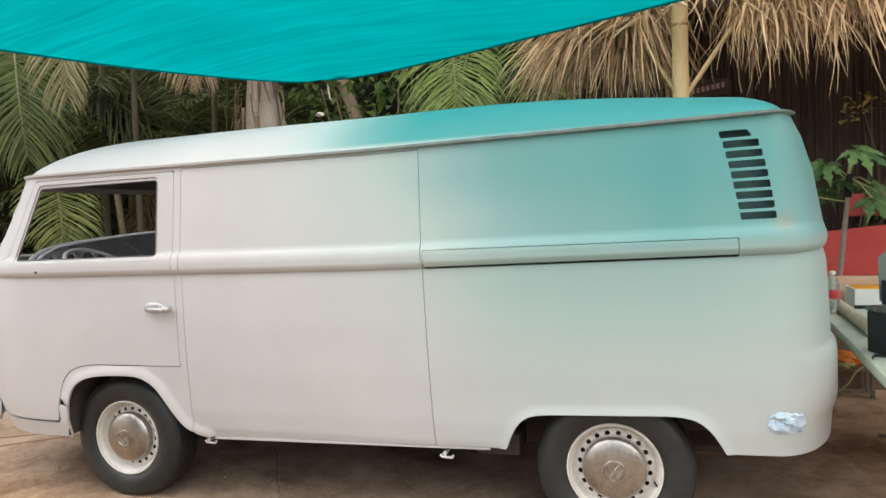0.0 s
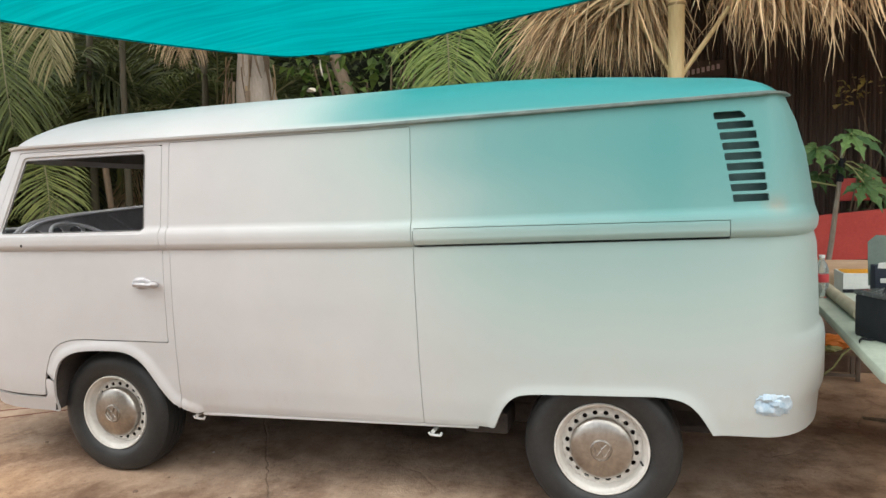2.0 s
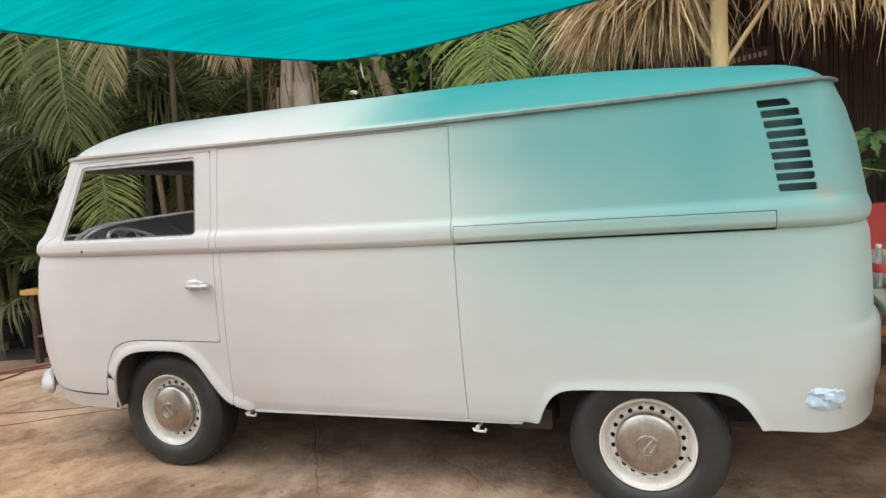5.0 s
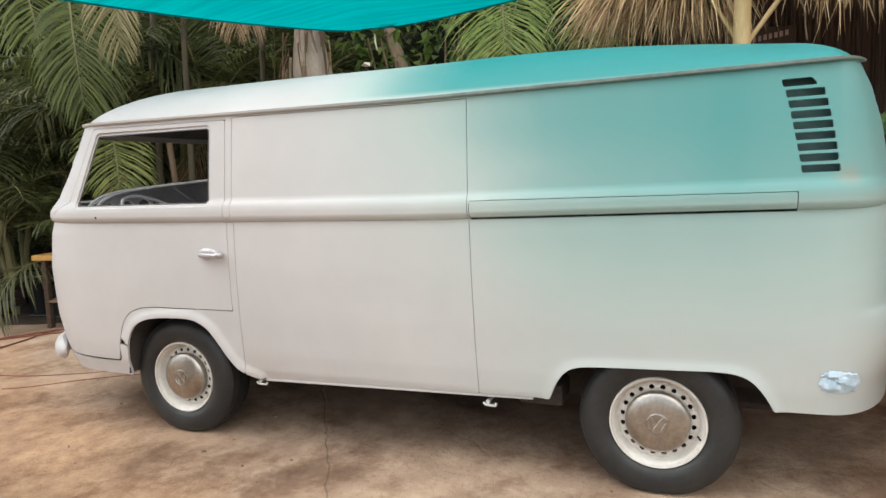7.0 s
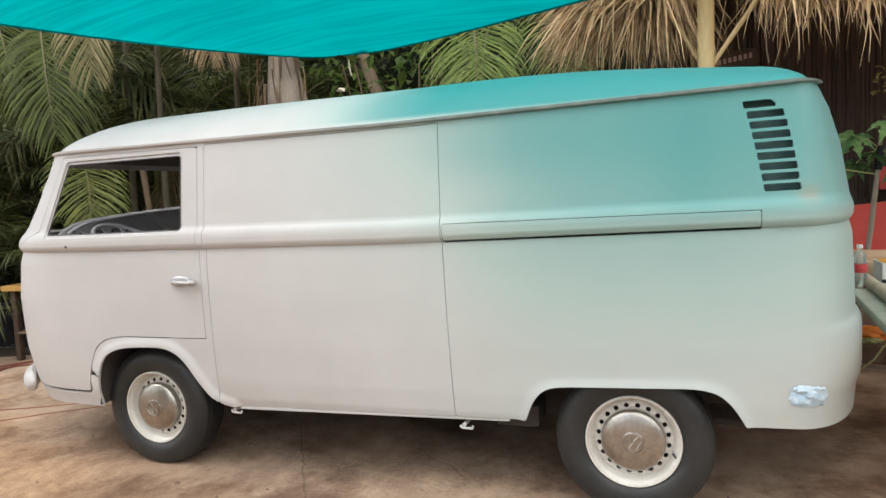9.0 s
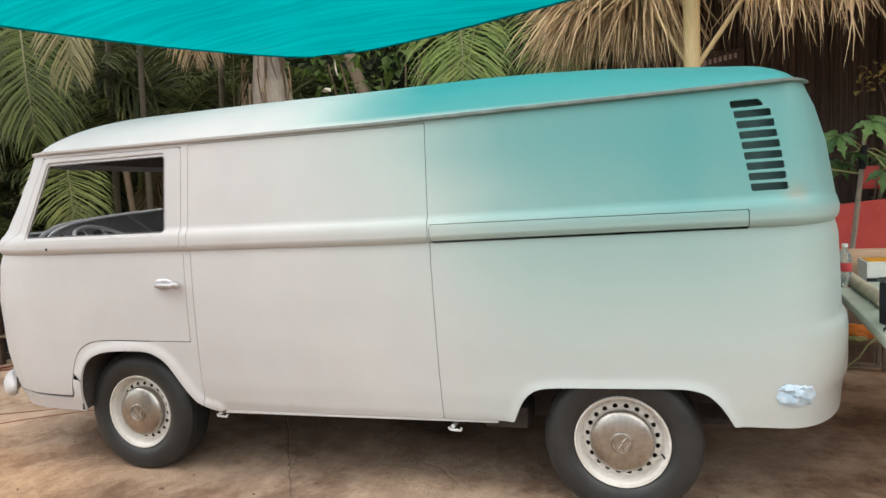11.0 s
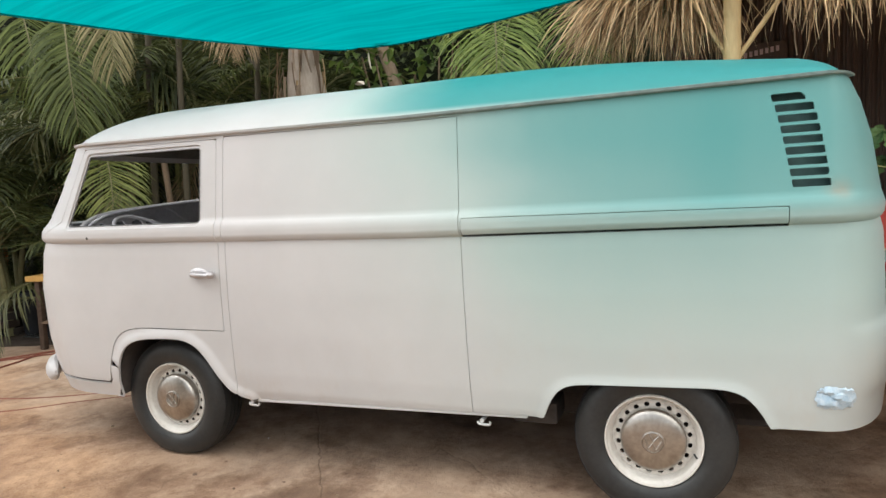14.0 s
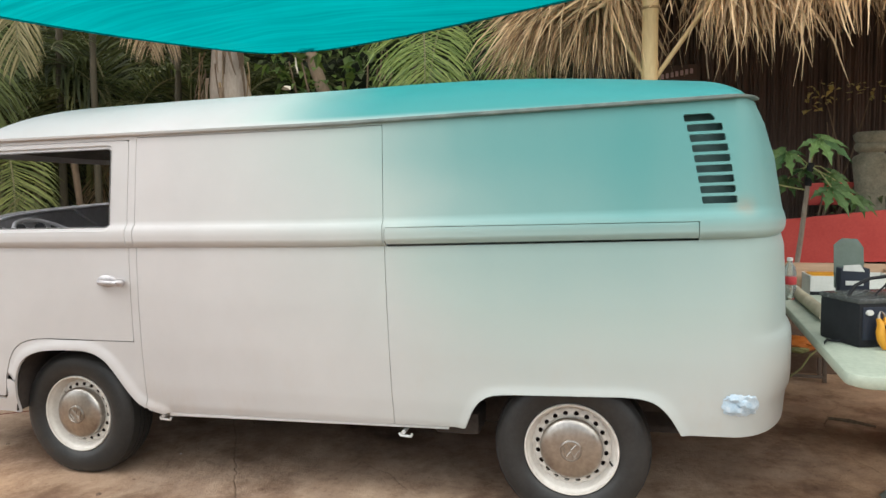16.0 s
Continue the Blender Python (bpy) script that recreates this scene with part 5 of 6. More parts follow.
def build_hut():
    hut = new("thatched_hut")
    tagged(hut, "open bamboo hut with a shaggy straw-coloured palm thatch roof", "hut")
    bamboo((2.79, 1.78, 0), (2.815, 1.78, 2.95), 0.050, hut, "post", 6)
    bamboo((5.9, 2.1, 0), (5.9, 2.1, 2.95), 0.052, hut, "post", 6)
    bamboo((2.825, 1.80, 2.03), (3.20, 1.80, 2.56), 0.015, hut, "brace", 3)
    bamboo((2.80, 1.84, 2.05), (2.585, 1.90, 2.45), 0.014, hut, "brace", 3)
    bamboo((1.9, 2.06, 2.74), (6.5, 2.06, 2.76), 0.045, hut, "beam", 9)
    bamboo((2.85, 2.1, 2.72), (2.85, 5.0, 2.95), 0.04, hut, "beam", 6)
    rng = random.Random(11)
    # main fringe along the eave
    roots = []
    for _ in range(4600):
        x = rng.uniform(3.12, 6.4)
        lay = rng.random()
        root = Vector((x, 1.75 + 0.5 * lay + rng.uniform(-0.08, 0.08), 2.52 + 0.50 * lay + rng.uniform(-0.06, 0.08) + 0.05 * math.sin(x * 5) + 0.03 * math.sin(x * 13)))
        ln = rng.uniform(0.16, 0.50) * (1.35 if rng.random() < 0.05 else 1)
        roots.append((root, Vector((rng.uniform(-0.45, 0.45), -0.35 + rng.uniform(-0.3, 0.3), -0.7 + rng.uniform(-0.2, 0.3))), ln, rng.uniform(0.0028, 0.0090), rng.uniform(0.3, 1.4)))
    # thin ragged stretch over the post
    for _ in range(48):
        x = rng.uniform(2.80, 3.3)
        root = Vector((x, 2.05 + rng.uniform(-0.1, 0.2), 2.74 + rng.uniform(-0.03, 0.14)))
        roots.append((root, Vector((rng.uniform(-0.4, 0.4), -0.3, -0.6)), rng.uniform(0.15, 0.5), rng.uniform(0.003, 0.009), 0.9))
    # single long strips and tendrils that hang lower
    for _ in range(26):
        root = Vector((rng.uniform(2.9, 6.0), 1.8 + rng.uniform(-0.1, 0.3), 2.55 + rng.uniform(-0.1, 0.2)))
        roots.append((root, Vector((rng.uniform(-0.35, 0.35), -0.1, -1.0)), rng.uniform(0.4, 0.68), rng.uniform(0.0022, 0.005), rng.uniform(0.2, 0.8)))
    part("thatch_eave", strands(rng, roots, bmesh.new()), THATCH, hut, "shaggy dry straw fringe", smooth=0)["kind"] = "stuff"
    # the loose bundle at the gable's corner, falling to one side
    roots = []
    for _ in range(1150):
        u = rng.random()
        root = Vector((2.14 + 0.54 * u + rng.uniform(-0.05, 0.05), 2.02 + rng.uniform(-0.12, 0.2), 2.64 + 0.10 * math.sin(u * 2.2) + rng.uniform(-0.05, 0.06)))
        lean = -0.75 + 1.15 * u + rng.uniform(-0.25, 0.25)
        roots.append((root, Vector((lean, -0.15 + rng.uniform(-0.2, 0.2), -0.25 - 0.5 * u)), rng.uniform(0.32, 0.75), rng.uniform(0.0032, 0.0095), rng.uniform(0.4, 1.5)))
    for _ in range(330):
        root = Vector((2.25 + rng.uniform(-0.1, 0.35), 1.9 + rng.uniform(-0.1, 0.15), 2.62 + rng.uniform(-0.08, 0.08)))
        roots.append((root, Vector((-1.0, -0.1 + rng.uniform(-0.2, 0.2), rng.uniform(-0.45, 0.15))), rng.uniform(0.25, 0.52), rng.uniform(0.003, 0.0085), rng.uniform(0.3, 1.1)))
    part("thatch_tuft", strands(rng, roots, bmesh.new()), THATCH, hut, "loose bundle of dry palm straw", smooth=0)["kind"] = "stuff"
    # the roof's thatch above, rising to the back
    roots = []
    for _ in range(3000):
        s = rng.random()
        root = Vector((rng.uniform(1.9, 6.6), 1.85 + 3.0 * s, 2.72 + 1.5 * s + rng.uniform(-0.04, 0.08)))
        roots.append((root, Vector((rng.uniform(-0.2, 0.2), -1.0, -0.5)), rng.uniform(0.5, 0.8), rng.uniform(0.006, 0.016), 0.1))
    part("thatch_roof", strands(rng, roots, bmesh.new()), THATCH, hut, "thick dry palm thatch", smooth=0)["kind"] = "stuff"
    bm = from_lists([(1.9, 2.0, 2.66), (6.6, 2.0, 2.66), (6.6, 5.0, 4.14), (1.9, 5.0, 4.14), (1.9, 2.0, 2.62), (6.6, 2.0, 2.62), (6.6, 5.0, 4.1), (1.9, 5.0, 4.1)],
                    [(0, 1, 2, 3), (7, 6, 5, 4), (0, 4, 5, 1), (1, 5, 6, 2), (2, 6, 7, 3), (3, 7, 4, 0)])
    part("roof_mat", bm, REED, hut, "dark matting under the thatch", smooth=0)
    # reed wall behind
    wall = new("wall_reed")
    tagged(wall, "dark brown reed wall under the thatch", "wall", kind="structure")
    part("mat", boxed((2.4, 3.62, 0), (8.0, 3.68, 3.3)), REED, wall, smooth=0)
    rng = random.Random(12)
    bm = bmesh.new()
    x = 2.42
    while x < 7.6:
        r = rng.uniform(0.008, 0.015)
        tube([(x, 3.61 + rng.uniform(-0.008, 0.008), 0.0), (x + rng.uniform(-0.02, 0.02), 3.61, 3.2)], r, 5, bm)
        x += r * 2.1
    part("reeds", bm, REED, wall, smooth=0)["kind"] = "stuff"
    for pts in ([(2.99, 1.96, 2.62), (3.02, 1.95, 2.536), (3.07, 1.95, 2.45), (3.107, 1.95, 2.364), (3.163, 1.95, 2.232), (3.165, 1.95, 2.15), (3.178, 1.95, 2.06)], [(3.21, 1.96, 2.62), (3.19, 1.95, 2.448), (3.178, 1.95, 2.343), (3.156, 1.95, 2.240)]):
        part("tendril", tube(pts, [0.0075 - 0.0035 * k / (len(pts) - 1) for k in range(len(pts))], 7), BARK_TAN, hut, "pale dry twisted tendril")
    basket = new("hanging_plant")
    tagged(basket, "yellow-green plant in a small pot hung from the eave", "plant")
    part("pot", lathe_up([(0, 0), (0.07, 0), (0.095, 0.12), (0.105, 0.12), (0.105, 0.135), (0.09, 0.135), (0.088, 0.11), (0, 0.11)]), EARTH, basket, "brown clay pot", place=pose(4.52, 2.32, 1.93))
    for k in range(3):
        a = radians(120 * k)
        part("cord", tube([(4.52 + 0.098 * math.cos(a), 2.32 + 0.098 * math.sin(a), 2.06), (4.52, 2.32, 2.70)], 0.003, 5), BARK_BROWN, basket)
    part("foliage", leaf_cloud(420, (4.34, 2.14, 1.88), (4.72, 2.50, 2.20), 0.060, 0.42, 47), LEAF_HANG, basket)
    # low board with unreadable faded writing
    sign = new("sign_board")
    tagged(sign, "small dark board with faded unreadable writing", "sign")
    part("board", boxed((2.98, 3.575, 2.31), (3.34, 3.595, 2.45), 0.003), REED, sign, smooth=0)
    for k in range(7):
        x = 3.02 + 0.040 * k
        part("bar", boxed((x, 3.570, 2.335 + 0.012 * k / 2), (x + 0.024, 3.577, 2.378 + 0.012 * k / 2)), FADED, sign, smooth=0)


FADED = surface("faded_paint", (0.40, 0.27, 0.25), (0.62, 0.46, 0.43), 0.9, 20, 90)
build_hut()


# ---- planter, statue, papaya ----
def build_corner():
    wall = new("wall_planter")
    tagged(wall, "low raised bed of red painted boards", "planter", kind="structure")
    bm = from_lists([(3.2, 2.96, 0.77), (6.2, 2.96, 0.83), (6.2, 2.96, 1.33), (3.2, 2.96, 1.06), (3.2, 3.02, 0.77), (6.2, 3.02, 0.83), (6.2, 3.02, 1.33), (3.2, 3.02, 1.06)],
                    [(0, 1, 2, 3), (7, 6, 5, 4), (0, 4, 5, 1), (1, 5, 6, 2), (2, 6, 7, 3), (3, 7, 4, 0)])
    part("red_board", bm, RED, wall, "red painted upper board", smooth=0)
    part("red_board", boxed((4.56, 2.98, 0.0), (6.2, 3.04, 0.74), 0.006), RED, wall)
    part("red_board", boxed((4.15, 3.34, 1.22), (6.2, 3.38, 1.40), 0.006), RED, wall)
    part("back_board", boxed((3.2, 3.10, 0.0), (4.62, 3.14, 0.74), 0.004), REED, wall)
    for x in (3.4, 4.6, 5.8):
        part("stake", boxed((x, 3.04, 0), (x + 0.07, 3.10, 1.08), 0.004), BARK_BROWN, wall)
    part("soil", boxed((3.2, 3.03, 0.9), (6.2, 3.6, 1.05), 0.01), EARTH, wall)
    part("brown_wall", boxed((3.3, 2.66, 0.0), (5.4, 2.72, 0.42), 0.01), EARTH, wall, "low brown earthen face")
    # statue: one plain weathered stone
    prof = [(0.0, 1.04), (0.092, 1.04), (0.105, 1.09), (0.10, 1.2), (0.108, 1.35), (0.122, 1.50), (0.128, 1.575), (0.118, 1.60), (0.092, 1.612), (0.088, 1.625), (0.112, 1.64), (0.124, 1.665), (0.120, 1.69), (0.108, 1.70), (0.118, 1.715), (0.121, 1.76), (0.10, 1.785), (0.0, 1.79)]
    bm = lathe([(r, z) for r, z in prof], 28)
    for v in bm.verts:
        x, z, y = v.co.x, v.co.y, v.co.z
        k = 1 + 0.16 * noise.noise(Vector((x * 9, y * 9, z * 7)))
        v.co = Vector((4.56 + x * k, 3.24 + y * 0.85 * k, z))
    bmesh.ops.recalc_face_normals(bm, faces=bm.faces)
    tagged(new("statue", finish(bm, "statue", STONE, 50)), "squat weathered grey stone statue on the raised bed", "statue")
    # papaya sapling tied to a stake
    p = new("papaya_plant")
    tagged(p, "young papaya plant with large lobed leaves", "plant")
    part("stem", tube([(3.84, 2.74, 0), (3.81, 2.45, 0.6), (3.79, 2.2, 1.0), (3.83, 2.2, 1.40), (3.85, 2.22, 1.62)], [0.020, 0.018, 0.017, 0.015, 0.008], 8), BARK, p)
    part("stem_tip", tube([(3.828, 2.195, 1.37), (3.842, 2.195, 1.52)], 0.021, 8), DARK_PLASTIC, p, "dark green young stem top")
    for hub, aim, size, tilt in (((3.84, 2.02, 1.66), (1.0, -0.55, -0.55), 0.24, 1), ((3.67, 2.1, 1.59), (-0.6, -0.5, -0.6), 0.20, 1), ((3.92, 2.05, 1.36), (1.0, -0.35, -0.45), 0.26, 1), ((3.80, 2.2, 1.48), (0.3, -0.9, -0.4), 0.15, 1),
                                 ((3.96, 2.2, 1.45), (0.9, -0.3, -0.6), 0.18, 1), ((3.72, 2.25, 1.42), (-0.5, -0.6, -0.5), 0.17, 1), ((4.10, 2.15, 1.28), (0.8, -0.4, -0.5), 0.16, 1)):
        part("leaf", papaya_leaf(Vector(hub), Vector(aim).normalized(), size), LEAF_PAPAYA, p, smooth=0)
        part("leaf_stalk", tube([(3.84, 2.2, 1.5), ((hub[0] + 3.84) / 2, hub[1] / 2 + 1.1, hub[2] / 2 + 0.77), hub], 0.004, 6), STALK, p)
    part("leaf_stalk", tube([(3.83, 2.2, 1.34), (3.6, 2.15, 1.39), (3.45, 2.1, 1.44)], 0.005, 6), STALK, p)
    # flowering twigs by the statue
    s = new("shrub")
    tagged(s, "sparse twiggy shrub with small yellow leaves", "shrub")
    rng = random.Random(8)
    for k in range(7):
        a = Vector((rng.uniform(4.2, 4.7), 3.35, 1.04))
        b = Vector((rng.uniform(4.1, 4.8), 3.25 + rng.uniform(-0.1, 0.1), rng.uniform(1.8, 2.2)))
        part("twig", tube([a, (a + b) / 2 + Vector((0.05, 0, 0.05)), b], [0.008, 0.006, 0.003], 5), BARK_BROWN, s)
    part("foliage", leaf_cloud(330, (4.08, 3.05, 1.76), (4.95, 3.32, 2.16), 0.048, 0.45, 41), LEAF_YELLOW, s)
    part("low_foliage", leaf_cloud(80, (3.5, 3.06, 1.08), (4.7, 3.3, 1.35), 0.08, 0.3, 42), LEAF_DARK, s)


def papaya_leaf(hub, aim, size):
    """Seven pointed lobes round the stalk's end, each toothed at its sides."""
    side = aim.cross(Vector((0, -0.55, 0.85))).normalized()
    face = side.cross(aim).normalized()
    bm = bmesh.new()
    for k in range(7):
        a = radians(-126 + 42 * k)
        d = (aim * math.cos(a) + side * math.sin(a)).normalized()
        e = (side * math.cos(a) - aim * math.sin(a)).normalized()
        ln = 0.86 * size * (1.0 - 0.22 * abs(k - 3) / 3 * 1.4)
        rim = [(0.0, 0.03), (0.26, 0.075), (0.45, 0.17), (0.54, 0.10), (0.67, 0.17), (0.76, 0.07), (1.0, 0.0)]
        mid = [bm.verts.new(hub + d * ln * s - Vector((0, 0, 0.30 * ln * s * s)) - face * 0.012) for s, _ in rim]
        for sign in (-1, 1):
            out = [bm.verts.new(hub + d * ln * (s - 0.05 * (w > 0.15)) + e * sign * w * ln * 1.15 - Vector((0, 0, 0.33 * ln * s * s)) + face * 0.02 * w) for s, w in rim[:-1]]
            for i in range(len(out) - 1):
                bm.faces.new((mid[i], mid[i + 1], out[i + 1], out[i]))
            bm.faces.new((mid[-2], mid[-1], out[-1]))
    return bm


STALK = surface("leaf_stalk", (0.22, 0.24, 0.09), (0.36, 0.36, 0.16), 0.5, 8, 60)
DARK_PLASTIC = surface("black_plastic", (0.008, 0.009, 0.011), (0.020, 0.022, 0.026), 0.55, 8, 60, spec=0.2)
build_corner()


# ---- work table and what lies on it ----
TABLE_PLASTIC = surface("table_plastic", (0.26, 0.31, 0.25), (0.46, 0.52, 0.43), 0.5, 3, 50)
LEG_STEEL = surface("leg_steel", (0.10, 0.075, 0.06), (0.18, 0.14, 0.11), 0.6, 6, 60)
CARD_GREEN = surface("green_card", (0.10, 0.135, 0.115), (0.15, 0.19, 0.165), 0.8, 8, 60)
CARD_BLUE = surface("blue_print", (0.007, 0.011, 0.020), (0.015, 0.022, 0.040), 0.6, 8, 60)
WHITE = surface("white_card", (0.50, 0.52, 0.50), (0.66, 0.67, 0.64), 0.7, 8, 60)
YELLOW = surface("yellow_plastic", (0.50, 0.22, 0.015), (0.66, 0.34, 0.03), 0.45, 10, 60)
WOOD = surface("raw_wood", (0.36, 0.24, 0.15), (0.56, 0.41, 0.28), 0.7, 3, 60, stretch=(1, 12, 12))
TUBE_CARD = surface("grey_tube", (0.26, 0.24, 0.17), (0.42, 0.39, 0.29), 0.8, 8, 60)
ORANGE_PLASTIC = surface("orange_plastic", (0.50, 0.14, 0.02), (0.68, 0.22, 0.04), 0.5, 6, 60)
CRATE = surface("crate_wood", (0.045, 0.028, 0.02), (0.10, 0.065, 0.045), 0.8, 4, 60, stretch=(8, 1, 8))
RAG = surface("rag_cloth", (0.12, 0.14, 0.13), (0.24, 0.27, 0.25), 0.9, 10, 80)
RED_LABEL = surface("red_label", (0.35, 0.03, 0.04), (0.5, 0.06, 0.06), 0.5, 8, 60)


def clear_plastic():
    m, t, b = material("clear_plastic", 0.08, 0.0, 0.5)
    b.inputs["Base Color"].default_value = (0.80, 0.88, 0.87, 1)
    b.inputs["Transmission Weight"].default_value = 0.85
    b.inputs["IOR"].default_value = 1.3
    return m


CLEAR = clear_plastic()
CHARGER = pose(3.466, 0.198, 0.7425, 0, 0, 20)
T_ANGLE = -6.3
TABLE = pose(3.30, -0.205, 0, 0, 0, T_ANGLE)


def on_table(x, y, z=0.742, turn=0.0):
    return TABLE @ pose(x, y, z, 0, 0, turn)


def slab(w, d, z0, z1, r, bevel=0.008):
    """A board with rounded corners, from 0, 0."""
    bm = bmesh.new()
    ring = []
    for cx, cy, a0 in ((w - r, r, -90), (w - r, d - r, 0), (r, d - r, 90), (r, r, 180)):
        for k in range(9):
            a = radians(a0 + 90 * k / 8)
            ring.append((cx + r * math.cos(a), cy + r * math.sin(a)))
    # the edge's round is laid ring by ring
    cx, cy, rows, n = w / 2, d / 2, [], len(ring)
    for inset, z in ((bevel, z0), (bevel * 0.3, z0 + bevel * 0.3), (0.0, z0 + bevel), (0.0, z1 - bevel), (bevel * 0.3, z1 - bevel * 0.3), (bevel, z1)):
        rows.append([bm.verts.new((cx + (x - cx) * (1 - inset / cx), cy + (y - cy) * (1 - inset / cy), z)) for x, y in ring])
    for low, high in zip(rows, rows[1:]):
        for i in range(n):
            bm.faces.new((low[i], low[(i + 1) % n], high[(i + 1) % n], high[i]))
    bm.faces.new(rows[-1]), bm.faces.new(rows[0][::-1])
    return bm


def build_table():
    t = new("folding_table")
    t.matrix_basis = TABLE
    tagged(t, "long pale green plastic folding table, stained top", "table")
    part("tabletop", slab(0.76, 2.44, 0.695, 0.742, 0.07, 0.012), TABLE_PLASTIC, t, "pale greenish moulded plastic top")
    for y in (0.62, 1.36):
        for x in (0.62, 0.74):
            part("leg", tube([(x, y, 0.0), (x, y, 0.70)], 0.014, 10), LEG_STEEL, t)
        part("crossbar", tube([(0.62, y, 0.02), (0.74, y, 0.02)], 0.015, 10), LEG_STEEL, t)
        part("crossbar", tube([(0.10, y, 0.68), (0.66, y, 0.68)], 0.012, 10), LEG_STEEL, t)
    # battery charger with cables and clamps
    c = new("battery_charger")
    c.matrix_basis = CHARGER
    tagged(c, "black battery charger box with blue front label and clamps", "charger")
    part("case", boxed((0, 0, 0), (0.42, 0.22, 0.17), 0.012), DARK_PLASTIC, c)
    part("lid", boxed((-0.004, -0.004, 0.167), (0.424, 0.224, 0.188), 0.008), SMOKED, c, "grey translucent ribbed lid")
    part("front_label", boxed((0.012, -0.0035, 0.03), (0.30, 0.001, 0.155), 0.001), CARD_BLUE, c, "dark blue label")
    bm = lathe([(0, -0.008), (0.022, -0.008), (0.024, -0.003), (0.024, 0.0)], 24)
    bmesh.ops.transform(bm, matrix=Matrix.Translation((0.036, -0.003, 0.135)) @ Matrix.Diagonal((0.62, 1, 0.46, 1)), verts=bm.verts)
    part("badge", bm, WHITE, c, "small white oval badge")
    part("handle", tube([(0.03, 0.10, 0.186), (0.06, 0.10, 0.225), (0.12, 0.10, 0.25), (0.22, 0.10, 0.258), (0.31, 0.10, 0.25), (0.37, 0.10, 0.21), (0.39, 0.10, 0.186)], 0.007, 10), DARK_PLASTIC, c)
    for x, size, tip in ((0.080, 1.12, -6), (0.185, 1.75, 5)):
        cl = new("clamp")
        cl.matrix_basis = CHARGER @ pose(x, -0.048, 0, -9, tip, 0)
        tagged(cl, "yellow spring clamp leaning on the charger" if size < 1 else "large yellow spring clamp leaning on the charger", "clamp", "battery clamps")
        for sg in (-1, 1):
            grip = tube([(0.010 * sg * size, 0, 0.006), (0.017 * sg * size, 0, 0.034 * size), (0.015 * sg * size, 0, 0.062 * size), (0.008 * sg * size, 0, 0.086 * size), (0.014 * sg * size, 0, 0.108 * size)],
                        [0.007 * size, 0.0115 * size, 0.0125 * size, 0.0105 * size, 0.006 * size], 12)
            for v in grip.verts:
                v.co.y *= 1.35
            part("grip", grip, YELLOW, cl)
            part("jaw", tube([(0.012 * sg * size, 0, 0.104 * size), (0.010 * sg * size, 0, 0.118 * size), (0.002 * sg * size, 0, 0.130 * size)], [0.005 * size, 0.004 * size, 0.002], 8), CHROME, cl)
        part("hinge", tube([(0, -0.017 * size, 0.078 * size), (0, 0.017 * size, 0.078 * size)], 0.007 * size, 12), DARK_PLASTIC, cl)
        part("lead", tube([(0.0, -0.01, 0.008), (0.04, -0.05, 0.006), (0.10, -0.05, 0.006), (0.16, -0.01, 0.006)], 0.0045, 8), DARK_PLASTIC, cl)
    for k, (a, b) in enumerate((((0.10, 0.05, 0.192), (0.24, -0.03, 0.09)), ((0.16, 0.04, 0.192), (0.15, -0.05, 0.06)), ((0.22, 0.06, 0.192), (0.34, -0.05, 0.02)))):
        a, b = Vector(a), Vector(b)
        ob = part("cable", tube([a, a + Vector((0.05, -0.02, 0.06)), (a + b) / 2 + Vector((0.03, -0.05, 0.05)), b], 0.004, 8), DARK_PLASTIC, c, "black cable")
    w = part("power_cable", tube([(-0.02, 0.44, 0.747), (0.0, 0.46, 0.748), (0.03, 0.50, 0.75), (0.06, 0.50, 0.748), (0.09, 0.52, 0.748)], 0.005, 8), DARK_PLASTIC, None, "black cable end lying over the table edge", place=TABLE @ pose(0.0, 0.0, 0.002))
    w["category"] = "cable"
    for v in w.data.vertices:
        v.co.x = max(v.co.x, 0.012)
    # green box sleeve standing behind the charger
    s = new("carton")
    s.matrix_basis = on_table(0.155, 0.92, 0.742, 4)
    tagged(s, "open dull green carton with blue printed front", "box")
    part("box_body", boxed((0, 0, 0), (0.115, 0.07, 0.25), 0.003), CARD_BLUE, s, "dark blue printed box front")
    rim = [(-0.003, 0.16), (0.118, 0.16), (0.118, 0.346), (0.092, 0.384), (0.030, 0.388), (-0.003, 0.358)]
    bm = from_lists([(x, y, z) for y in (0.066, 0.070) for x, z in rim], [tuple(range(6)), tuple(range(11, 5, -1))] + [(k, k + 6, (k + 1) % 6 + 6, (k + 1) % 6) for k in range(6)])
    bmesh.ops.transform(bm, matrix=Matrix.Rotation(radians(-6), 4, "X"), verts=bm.verts)
    bmesh.ops.recalc_face_normals(bm, faces=bm.faces)
    part("flap", bm, CARD_GREEN, s, "dull green raised flap", smooth=0)
    bm = from_lists([(0.008, -0.003, 0.240), (0.095, -0.003, 0.236), (0.075, -0.003, 0.268), (0.012, -0.003, 0.263), (0.008, 0.004, 0.240), (0.095, 0.004, 0.236), (0.075, 0.004, 0.268), (0.012, 0.004, 0.263)],
                    [(0, 1, 2, 3), (7, 6, 5, 4), (0, 4, 5, 1), (1, 5, 6, 2), (2, 6, 7, 3), (3, 7, 4, 0)])
    part("leaflet", bm, WHITE, s, "folded white leaflet", smooth=0)
    part("printed_stripe", boxed((0.02, -0.004, 0.175), (0.09, 0.001, 0.195), 0.001), WHITE, s)
    # cream box with a yellow insert
    b = new("parts_box")
